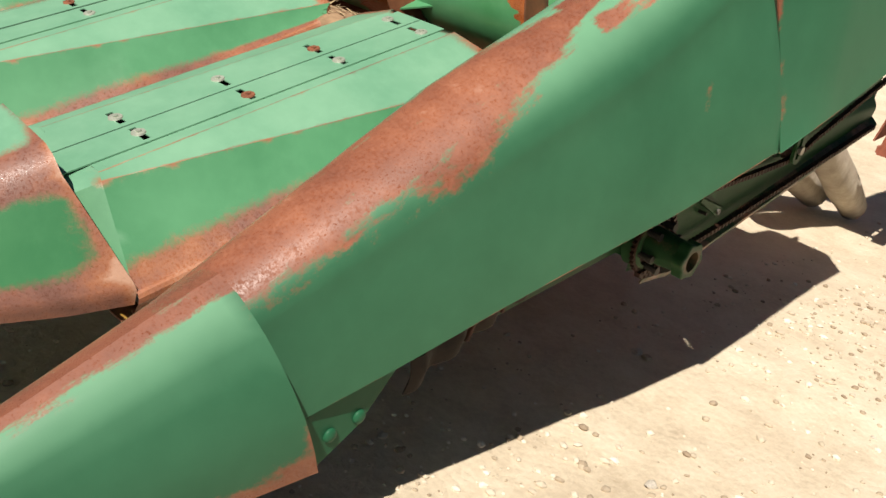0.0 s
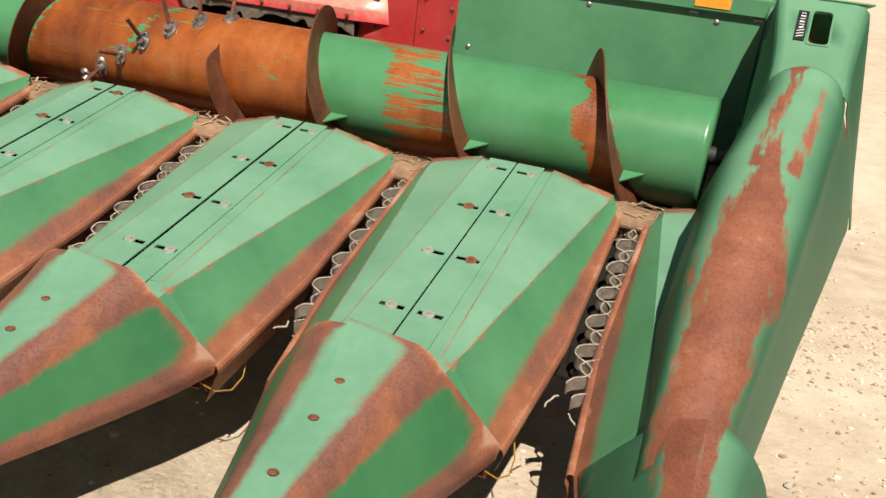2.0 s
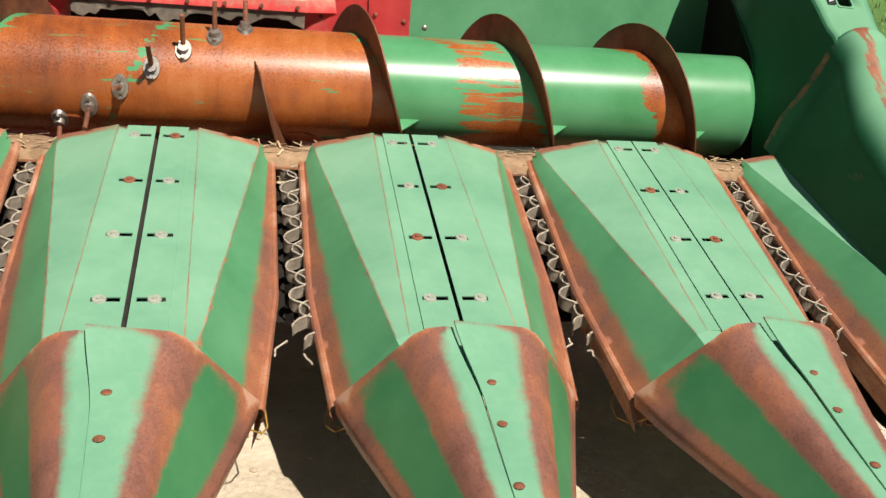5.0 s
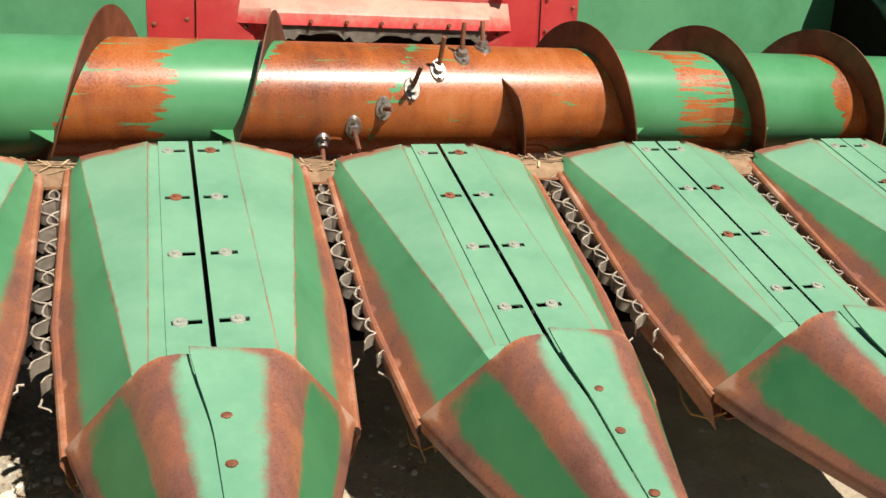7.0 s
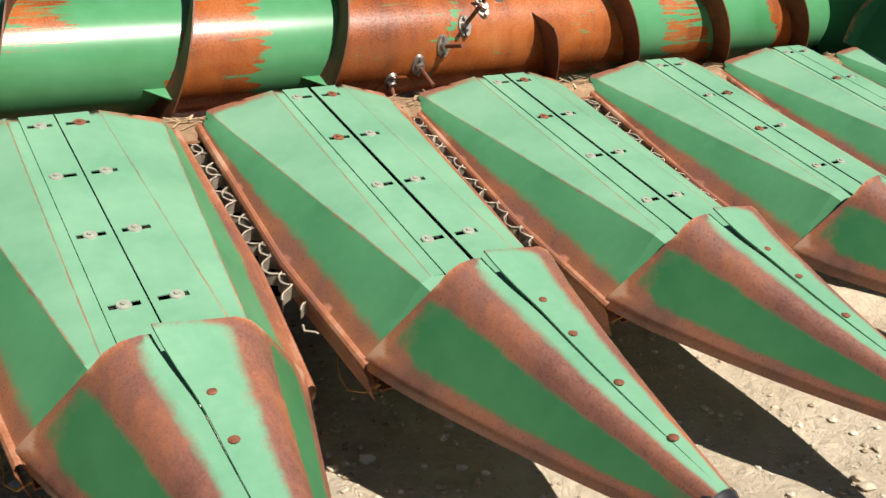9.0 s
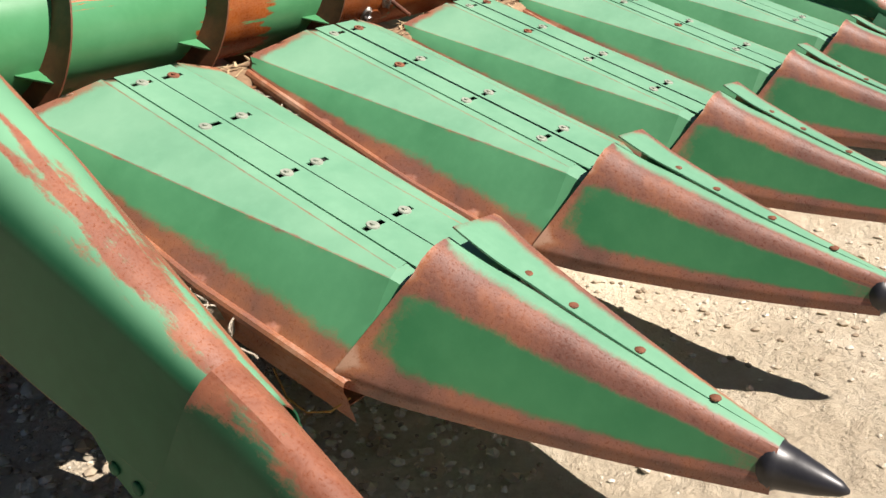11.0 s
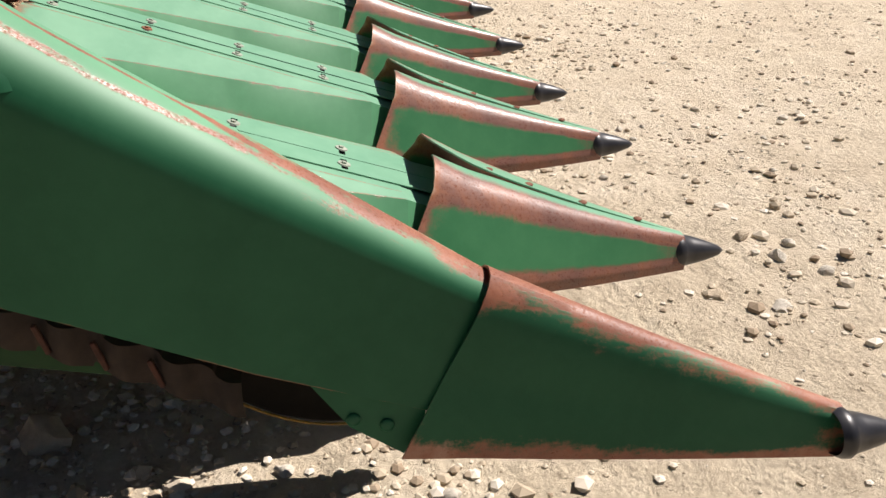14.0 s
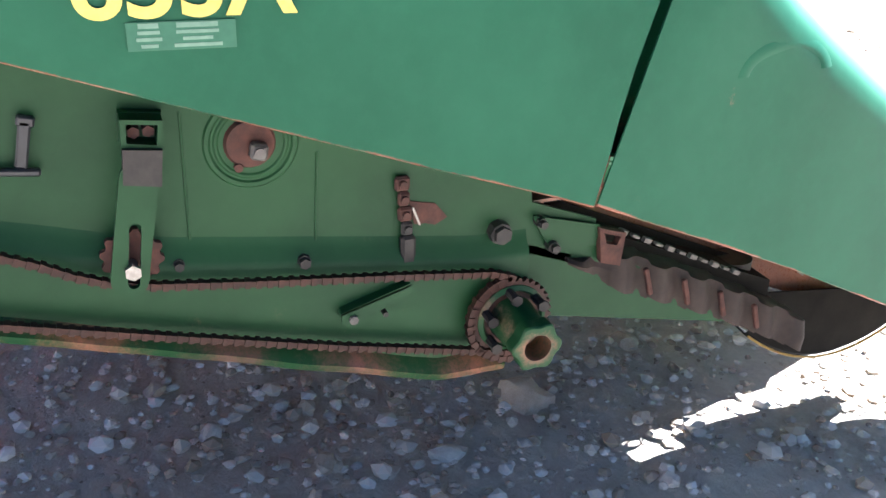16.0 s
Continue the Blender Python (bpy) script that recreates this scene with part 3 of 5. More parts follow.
def build_end(side):
    x0 = side * 2.286
    d = thing("end_divider", "tall green end divider with rusty rolled ridge and black-tipped snout", "divider", (x0, 0, 0), "end dividers")
    W = lambda o, y, z: (side * o, y, z)
    # front shield
    bm = mesh()
    ny = 60
    ys = [0.085 + (1.230 if side > 0 else 1.210) * i / ny for i in range(ny + 1)]
    secs = [[W(o, y - 0.29 * max(0.0, z - 0.77) * smooth01(0.6, 1.0, i / ny) * smooth01(-0.20, -0.13, o), z) for o, z in end_section(y, side)] for i, y in enumerate(ys)]

    def wear(i, j, p):
        if j < 3:
            return (0.60, 0.48, 0.10)[j]
        if j < 8:
            spot = sum(0.40 * math.exp(-((p[1] - y) ** 2 + (p[2] - z) ** 2) / 0.0002) for y, z in ((1.126, 0.754), (1.12, 0.715), (0.80, 0.83), (1.07, 0.90), (0.62, 0.62)))
            return (0.10 if j == 3 else 0.03) + spot
        k = (j - 8) / ARC
        t = i / ny
        if side > 0:
            wide = 0.30 * (1 - smooth01(0.34, 0.72, t)) + 0.02
            w = 1.0 * math.exp(-(((k - 0.50) / wide) ** 2)) * (1 - smooth01(0.66, 0.80, t))
            if t > 0.60:
                w += 0.62 * math.exp(-(((k - 0.60) / 0.07) ** 2)) + 0.55 * math.exp(-(((k - 0.34) / 0.05) ** 2)) * (1 - smooth01(0.9, 0.97, t))
            w += 0.16 * math.exp(-(((k - 0.30) / 0.2) ** 2)) * (1 - smooth01(0.3, 0.9, t))
        else:
            low = 1 - smooth01(0.26, 0.50, t)
            part_way = 0.075 * (1 - low)
            w = 0.84 * low * math.exp(-(((k - 0.50) / 0.21) ** 2))
            w += 0.74 * (1 - low) * (math.exp(-(((k - 0.43 - part_way) / 0.026) ** 2)) + math.exp(-(((k - 0.43 + part_way) / 0.030) ** 2)))
            w += 0.90 * math.exp(-(((k - 0.77) / 0.050) ** 2))
        if k > 0.86:
            w = 0.18
        return w + (0.25 if i > ny - 2 else 0)

    loft(bm, secs, wear)
    weld(bm)
    bmesh.ops.solidify(bm, geom=list(bm.faces), thickness=0.003)
    # the right end's sunlit side is coloured paler than the left's
    bleach_and_lighten(bm, 0.18 if side > 0 else 0.0)
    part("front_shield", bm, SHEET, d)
    build_hood(d, sides=(-side,))
    # rear shield: slanted cap and tall side panel
    bm = mesh()
    lo = along(WALL_LO[side], 1.30)
    ctr = CAP_C[side]
    prof = [(1.165, 1.180), (1.205, 1.212), (1.245, 1.232), (1.275, 1.257), (1.318, 1.297), (1.36, 1.335), (1.425, 1.392), (1.46, 1.420), (1.475, 1.425), (1.52, 1.425), (1.56, 1.425), (1.61, 1.425), (1.70, 1.425), (1.81, 1.425), (1.93, 1.425), (2.05, 1.425), (2.25, 1.425), (2.49, 1.425)]
    inner_edge = [(1.50, 0.70), (1.52, 0.875), (1.56, 1.01), (1.61, 1.10), (1.81, 1.277), (2.0, 1.40), (2.4, 1.40)]  # the inner wall ends in a slanted edge
    secs = []
    for y, z in prof:
        zl = 0.772 + 0.342 * (y + 0.14 * (1 - smooth01(1.165, 1.6, y)) - 1.295)
        zl += 0.02 if side > 0 else 0.0
        g = smooth01(1.24, 1.5, y)
        top_out, top_in = ctr + 0.112 + (CAP_W[side] - 0.112) * g, ctr - 0.112 - 0.03 * g
        wall = lo + 0.010 - 0.03 * smooth01(1.3, 2.3, y)
        sec = [(wall - 0.005, zl), (wall, zl + 0.003)]
        sec += [(wall + (top_out - wall) * k, zl + (z - 0.05 - zl) * k) for k in (0.015, 0.2, 0.4, 0.6, 0.8, 1.0)]
        sec += [(top_out - 0.006, z - 0.020), (top_out - 0.022, z - 0.004), (top_out - 0.045, z)]
        sec += [(ctr + 0.026, z), (ctr - 0.032, z), (top_in + 0.03, z), (top_in + 0.006, z - 0.004), (top_in, z - 0.014), (top_in - 0.005, max(z - 0.12, along(inner_edge, y) + 0.002)), (top_in - 0.02, max(0.85, z - 0.45, along(inner_edge, y) + 0.001)), (top_in - 0.03, along(inner_edge, y))]
        secs.append([W(o, y + (0.143 - 0.29 * max(0.0, q - 0.77) + 0.017 * smooth01(0.0, 0.22, q - 0.77)) * (1 - smooth01(1.165, 1.6, y)) * (j < 8), q) for j, (o, q) in enumerate(sec)])
    lay = loft(bm, secs, lambda i, j, p: (0.60, 0.48, 0.05)[j] if j < 3 else (((0.30 if side > 0 else 0.08) + (0.35 if side > 0 and (1.0 < p[2] < 1.08 or 0.84 < p[2] < 0.88) else 0)) if i == 0 else 0.04))
    # the hand slot in the cap's slanted face
    if side > 0:
        cut = [f for f in bm.faces if all(1.30 < v.co.y < 1.44 and ctr - 0.033 < side * v.co.x < ctr + 0.027 and v.co.z > 1.27 for v in f.verts)]
        bmesh.ops.delete(bm, geom=cut, context="FACES")
    bm.faces.new([v for v in lay[-1]])
    weld(bm)
    bmesh.ops.solidify(bm, geom=list(bm.faces), thickness=0.003)
    bleach_and_lighten(bm, 0.18 if side > 0 else 0.0)
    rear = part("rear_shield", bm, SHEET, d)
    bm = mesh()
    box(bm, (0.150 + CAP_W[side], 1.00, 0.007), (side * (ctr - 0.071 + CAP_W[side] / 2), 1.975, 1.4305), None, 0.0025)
    bm.verts.layers.float.new("fade_and_light")
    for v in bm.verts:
        v[bm.verts.layers.float["fade_and_light"]] = 1.0
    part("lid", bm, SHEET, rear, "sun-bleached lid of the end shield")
    if side > 0:  # rounded rim round the hand slot
        bm = mesh()
        mid, hx2, hy2 = Vector((ctr - 0.003, 1.3715, 1.3455)), 0.029, 0.0715
        tilt = Matrix.Rotation(math.atan2(0.095, 0.107), 3, "X")
        rim = []
        for grow, up, rad in ((0.004, -0.001, 0.010), (0.004, 0.002, 0.010), (-0.002, 0.002, 0.013), (-0.002, -0.008, 0.013)):
            ring = []
            for q in range(4):
                for m in range(6):
                    a = math.pi / 2 * (q + m / 5)
                    cx, cy = (1, -1, -1, 1)[q], (1, 1, -1, -1)[q]
                    ring.append(mid + tilt @ Vector((cx * (hx2 + grow - rad) + rad * math.cos(a), cy * (hy2 + grow - rad) + rad * math.sin(a), up)))
            rim.append(ring)
        loft(bm, rim, closed=True)
        fl = bm.verts.layers.float.new("fade_and_light")
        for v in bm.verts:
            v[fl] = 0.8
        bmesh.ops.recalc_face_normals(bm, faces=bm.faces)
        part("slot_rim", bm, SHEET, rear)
    # snout: a wide arch at the back that runs out into the tip
    bm = mesh()
    n, m = 30, 34
    lo = along(WALL_LO[side], 0.30)
    back, front = resample(RIM[side], m), resample(TIP_RING, m)
    crown = max(z for o, z in back)
    top_j = max(range(m), key=lambda j: back[j][1])
    secs = []
    for i in range(n + 1):
        t = i / n
        k = 1 - t
        sec = []
        for (ob, zb), (of, zf) in zip(back, front):
            y = (0.160 + (0.42 if side > 0 else 0.52) * (crown - zb)) * k - 0.53 * t
            sec.append(W(ob * k + of * t + 0.006 * max(0.0, 1 - 7 * t) * (ob > -0.1), y, zb * k + zf * t - 0.006 * math.sin(math.pi * t)))
        secs.append(sec)

    def swear(i, j, p):
        u = (j - top_j) / m
        w = 1.0 * math.exp(-((u - 0.035) / (0.085 if side > 0 else 0.135)) ** 2) + (0.2 if i == 0 else 0) + 0.3 * smooth01(0.8, 1, i / n)
        if j < 6:
            w += (0.80, 0.55, 0.28, 0.12, 0.04, 0.0)[j]
        if j > m - 9:
            w += 0.08 * (j - m + 9)
        return w

    loft(bm, secs, swear)
    weld(bm)
    bmesh.ops.solidify(bm, geom=list(bm.faces), thickness=0.004)
    bleach_and_lighten(bm, 0.18 if side > 0 else 0.0)
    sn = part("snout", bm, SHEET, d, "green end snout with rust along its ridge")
    build_tip(sn, (-0.03 * side, -0.53, 0.217))
    # pressed half-round bead on the outer wall
    def wall_x(y, z):
        sec = end_section(y, side)
        for (o1, z1), (o2, z2) in zip(sec, sec[1:]):
            if z1 <= z <= z2:
                return o1 + (o2 - o1) * (z - z1) / max(1e-6, z2 - z1)
        return sec[8][0]

    bm = mesh()
    arc_pts = []
    for q in range(17):
        a = math.pi * q / 16
        y, z = 0.965 + 0.086 * math.cos(a), 0.952 + 0.047 * math.sin(a)
        arc_pts.append([W(wall_x(y + e * math.cos(a), z + e * math.sin(a)) + h, y + e * math.cos(a), z + e * math.sin(a)) for e, h in ((-0.016, -0.001), (-0.008, 0.003), (0.0, 0.004), (0.010, 0.003), (0.022, -0.001))])
    loft(bm, arc_pts)
    bmesh.ops.recalc_face_normals(bm, faces=bm.faces)
    if side < 0:
        part("pressed_bead", bm, SHEET, d, smooth=True)
    # riveted bracket below the joint
    bm = mesh()
    o = lo - 0.006
    vs = [bm.verts.new(W(o, y, z)) for y, z in ((0.50, 0.415), (0.42, 0.30), (0.325, 0.232), (0.285, 0.275), (0.285, 0.345))]
    f = bm.faces.new(vs)
    ext = bmesh.ops.extrude_face_region(bm, geom=[f])
    bmesh.ops.translate(bm, vec=(-side * 0.006, 0, 0), verts=[v for v in ext["geom"] if isinstance(v, bmesh.types.BMVert)])
    bmesh.ops.recalc_face_normals(bm, faces=bm.faces)
    br = part("bracket", bm, SHEET, d)
    for y, z in ((0.355, 0.300), (0.415, 0.318)):
        bm = mesh()
        bmesh.ops.create_uvsphere(bm, u_segments=12, v_segments=8, radius=0.014, matrix=Matrix.Translation(W(o + 0.002, y, z)) @ Matrix.Diagonal((0.5, 1, 1, 1)))
        part("rivet", bm, SHEET, br, smooth=True)
    return d, rear


END_R, REAR_R = build_end(1)
END_L, REAR_L = build_end(-1)


# ---------------------------------------------------------------- auger
AX_Y, AX_Z, AX_R, FL_R = 1.58, 0.90, 0.188, 0.285
FLIGHT = {1: (0.71, 0.53, 0.41, -210), -1: (0.575, 0.52, 0.45, -75)}  # place at the front, pitch, pitch of the first turn, angle at its inner end


def flight_x(side, deg):
    """Distance from the middle at which a flight meets the tube at an angle, which grows turn by turn (180: the front)."""
    at, pitch, first, begin = FLIGHT[side]
    return at + (deg - 172) / 360 * (pitch if deg > 172 else first)


def between_turns(side, x, q):
    """How many turns outward of the first one, and how far on towards the next."""
    at, pitch, first, begin = FLIGHT[side]
    d = x - at - ((q - 172) / 360 - (1 if q > 352 else 0)) * pitch
    k = d / (pitch if d > 0 else first)
    return math.floor(k), k - math.floor(k)


def build_auger():
    a = thing("auger", "worn green and orange-rusted cross auger with spiral flighting", "auger", (0, AX_Y, AX_Z))
    bm = mesh()
    n, seg = 258, 48
    secs = []
    for i in range(n + 1):
        x = -2.06 + 4.12 * i / n
        secs.append([(x, AX_R * math.cos(q), AX_R * math.sin(q)) for q in (2 * math.pi * j / seg for j in range(seg))])

    def wear(i, j, p):
        x, q = p[0], math.degrees(math.atan2(p[2], p[1])) % 360
        s = 1 if x > 0 else -1
        turn, f = between_turns(s, abs(x), q)
        ragged = 0.07 * math.sin(radians(2 * q) + turn) + 0.05 * math.sin(radians(5 * q))
        if turn < 0:
            w = 1.0 - 0.75 * smooth01(0.90, 0.99, f + ragged * 0.3) * (s < 0)
            w -= 0.55 * smooth01(0.5, 0.9, math.sin(radians(q + 150 + 60 * x))) * smooth01(0.05, 0.3, abs(x))
            return w
        if s > 0:
            if turn == 0:
                return 0.52 * smooth01(0.36, 0.56, f + ragged) * (1 - smooth01(0.88, 0.97, f)) + 0.3 * smooth01(0.2, 0.9, math.sin(radians(q + 200))) * smooth01(0.2, 0.5, f)
            if turn == 1:
                return 0.95 * smooth01(0.76, 0.86, f + ragged)
            return 0.6 * smooth01(0.6, 0.9, f) * smooth01(0.3, 0.8, math.sin(radians(q + 130)))
        if turn == 0:
            return 0.95 * smooth01(0.34, 0.60, f + ragged)
        if turn == 1:
            return 0.75 * smooth01(0.45, 0.75, f + ragged) * smooth01(-0.3, 0.4, math.sin(radians(q + 20)))
        return 0.7 * smooth01(0.5, 0.8, f + ragged)

    loft(bm, secs, wear, closed=True)
    bmesh.ops.holes_fill(bm, edges=bm.edges, sides=0)
    bmesh.ops.recalc_face_normals(bm, faces=bm.faces)
    tube = part("tube", bm, TUBE, a, smooth=True)
    for s in (-1, 1):
        bm = mesh()
        secs = []
        deg, begin = FLIGHT[s][3], FLIGHT[s][3]
        while flight_x(s, deg) < 2.045:
            q, rise = radians(deg), smooth01(0, 26, deg - begin)
            reach = FL_R - AX_R
            x = s * flight_x(s, deg)
            secs.append([(x, r * math.cos(q), r * math.sin(q)) for r in (AX_R - 0.004, AX_R + 0.035 * rise, AX_R + 0.07 * rise, AX_R + reach * rise)])
            deg += 7
        loft(bm, secs, lambda i, j, p: 0.75 if j > 1 else 0.5)
        weld(bm)
        bmesh.ops.solidify(bm, geom=list(bm.faces), thickness=0.005)
        part("flighting", bm, FLIGHT_STEEL, a, "rust-brown spiral flighting")
    return a


build_auger()


# ---------------------------------------------------------------- header frame
PLATE_X = {-1: 2.105, 1: 2.235}


def build_frame():
    f = thing("header_frame", "green welded header frame with trough and back sheet", "header frame")
    for s in (-1, 1):
        bm = mesh()
        patch(bm, (s * 0.85, 2.208, 0.6), (s * 0.85, 2.208, 1.358), (s * (PLATE_X[s] - 0.01), 2.208, 1.358), (s * (PLATE_X[s] - 0.01), 2.208, 0.6), 12, 8, None, 0, 0.0)
        weld(bm)
        bmesh.ops.solidify(bm, geom=list(bm.faces), thickness=0.004)
        sheet = part("back_sheet", bm, DEEP, f)
        for x, z in ((0.97, 1.08), (0.96, 1.31), (1.45, 1.32), (1.95, 1.32), (0.96, 0.85)):
            bm = mesh()
            bmesh.ops.create_uvsphere(bm, u_segments=10, v_segments=6, radius=0.012, matrix=Matrix.Translation((s * x, 2.205, z)) @ Matrix.Diagonal((1, 0.6, 1, 1)))
            part("bolt", bm, STEEL, sheet)
    bm = mesh()
    pr = [(1.20, 0.685), (1.34, 0.680), (1.385, 0.62), (1.50, 0.575), (1.68, 0.575), (1.85, 0.61), (2.0, 0.70), (2.2, 0.78)]
    loft(bm, [[(-2.096 + 4.32 * i / 30, y, z) for y, z in pr] for i in range(31)], lambda i, j, p: 0.5)
    weld(bm)
    bmesh.ops.solidify(bm, geom=list(bm.faces), thickness=0.006)
    part("trough", bm, FRAME, f)
    bm = mesh()
    box(bm, (4.30, 0.10, 0.075), (0.065, 2.23, 1.390), None, 0.008)
    part("top_beam", bm, DEEP, f)
    for s in (-1, 1):
        bm = mesh()
        pts = [(0.74, 0.345), (1.04, 0.408), (1.26, 0.455), (1.40, 0.400), (1.52, 0.405), (1.80, 0.490), (2.16, 0.600), (2.60, 0.735), (2.60, 1.38), (1.48, 1.38), (1.32, 1.05), (1.292, 0.69), (1.158, 0.640), (1.150, 0.575), (1.0, 0.500), (0.74, 0.370)]
        f0 = bm.faces.new([bm.verts.new((s * PLATE_X[s], y, z)) for y, z in pts])
        ext = bmesh.ops.extrude_face_region(bm, geom=[f0])
        bmesh.ops.translate(bm, vec=(-s * 0.008, 0, 0), verts=[v for v in ext["geom"] if isinstance(v, bmesh.types.BMVert)])
        bmesh.ops.triangulate(bm, faces=[q for q in bm.faces if len(q.verts) > 4])
        bmesh.ops.recalc_face_normals(bm, faces=bm.faces)
        for q in bm.faces:  # near-black on the auger's side: its shade is put into the colour
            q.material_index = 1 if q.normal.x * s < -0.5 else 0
        part("side_plate", bm, [FRAME, SHADE_STEEL], f)
    return f


FRAME_OB = build_frame()


def build_feeder():
    f = thing("feeder_house", "sun-faded red feeder house face with a dark throat", "feeder house", (0.02, 2.2, 0))
    for s in (-1, 1):
        bm = mesh()
        patch(bm, (s * 0.44, 0, 0.55), (s * 0.44, 0, 1.46), (s * 0.885, 0, 1.46), (s * 0.885, 0, 0.55), 12, 20, lambda u, v: 0.42 * (1 - u) ** 1.5, 0, 0.004)
        bmesh.ops.solidify(bm, geom=list(bm.faces), thickness=0.006)
        side = part("side_panel", bm, RED, f, "faded red side panel")
        for x, z in ((0.86, 1.10), (0.86, 1.22), (0.86, 1.34), (0.74, 1.12), (0.74, 1.25), (0.74, 1.37), (0.52, 1.10)):
            bm = mesh()
            bmesh.ops.create_uvsphere(bm, u_segments=8, v_segments=6, radius=0.009, matrix=Matrix.Translation((s * x, -0.004, z)) @ Matrix.Diagonal((1, 0.6, 1, 1)))
            part("bolt", bm, RUST, side)
        bm = mesh()
        patch(bm, (s * 0.715, -0.006, 0.6), (s * 0.70, -0.006, 1.42), (s * 0.705, -0.012, 1.42), (s * 0.72, -0.012, 0.6), 1, 10)
        bmesh.ops.solidify(bm, geom=list(bm.faces), thickness=0.004)
        part("seam_strip", bm, DARK, side)
    # upper panel with the slanted hood over the throat
    bm = mesh()
    patch(bm, (-0.44, -0.002, 1.17), (-0.44, -0.002, 1.46), (0.44, -0.002, 1.46), (0.44, -0.002, 1.17), 20, 8, lambda u, v: 0.36, 0, 0.006)
    bmesh.ops.solidify(bm, geom=list(bm.faces), thickness=0.005)
    part("upper_panel", bm, RED, f)
    bm = mesh()
    prof = [(0.0, 1.225), (-0.075, 1.175), (-0.085, 1.160), (-0.080, 1.115)]
    secs = []
    for i in range(25):
        x = -0.52 + 1.06 * i / 24
        k = min(1, (i + 0.001) / 2, (24 - i + 0.001) / 2)
        secs.append([(x * (1.04 + 0.35 * (1.225 - z) if i in (0, 24) else 1), y * k, z) for y, z in prof])
    loft(bm, secs, lambda i, j, p: (0.75, 0.7, 0.55, 0.3)[j])
    weld(bm)
    bmesh.ops.solidify(bm, geom=list(bm.faces), thickness=0.005)
    lip = part("lip", bm, RED, f, "bent lip with paint worn to pink primer", smooth=False)
    for i in range(7):
        bm = mesh()
        rod(bm, (-0.42 + 0.14 * i, -0.080, 1.132), (-0.42 + 0.14 * i, -0.094, 1.132), 0.008, None, 6)
        part("bolt", bm, RUST, lip)
    # torn rubber flap below the lip
    bm = mesh()
    rnd = random.Random(5)
    secs = [[(-0.43 + 0.88 * i / 40, -0.07, 1.118), (-0.43 + 0.88 * i / 40, -0.066, 1.10 - 0.012 * rnd.random()), (-0.43 + 0.88 * i / 40, -0.06, 1.085 - 0.022 * rnd.random() * (1 + math.sin(i * 0.5)))] for i in range(41)]
    loft(bm, secs)
    bmesh.ops.solidify(bm, geom=list(bm.faces), thickness=0.004)
    part("rubber_flap", bm, BELT, f, "torn dusty rubber flap")
    bm = mesh()
    patch(bm, (-0.45, 0.5, 0.4), (-0.45, 0.5, 1.46), (0.45, 0.5, 1.46), (0.45, 0.5, 0.4), 2, 2)
    for s in (-1, 1):
        patch(bm, (s * 0.45, 0.01, 0.4), (s * 0.45, 0.01, 1.46), (s * 0.45, 0.5, 1.46), (s * 0.45, 0.5, 0.4), 2, 2)
    patch(bm, (-0.45, 0.01, 1.46), (-0.45, 0.5, 1.46), (0.45, 0.5, 1.46), (0.45, 0.01, 1.46), 2, 2)
    weld(bm)
    bmesh.ops.solidify(bm, geom=list(bm.faces), thickness=-0.006)
    part("throat", bm, DARK, f, "dark sheet-steel throat")
    # upright rib and top beam
    bm = mesh()
    box(bm, (0.05, 0.05, 0.22), (0.52, -0.03, 1.37), None, 0.006)
    part("rib", bm, RED, f)
    bm = mesh()
    box(bm, (1.76, 0.30, 0.05), (0, 0.13, 1.49), None, 0.01)
    part("top_beam", bm, RED, f)
    # body running back and down to the chassis, ending on the ground in a support stand
    bm = mesh()
    box(bm, (0.9, 0.9, 0.65), (0, 0.97, 1.1), None, 0.02)
    part("rear_box", bm, RED, f)
    bm = mesh()
    for s in (-1, 1):
        box(bm, (0.09, 0.09, 1.0), (s * 0.35, 1.2, 0.42), None, 0.006)
    box(bm, (0.9, 0.4, 0.05), (0, 1.2, 0.0), None, 0.006)
    part("stand", bm, RUST, f)
    return f


build_feeder()

AUGER = [o for o in bpy.data.objects if o.name == "auger"][0]


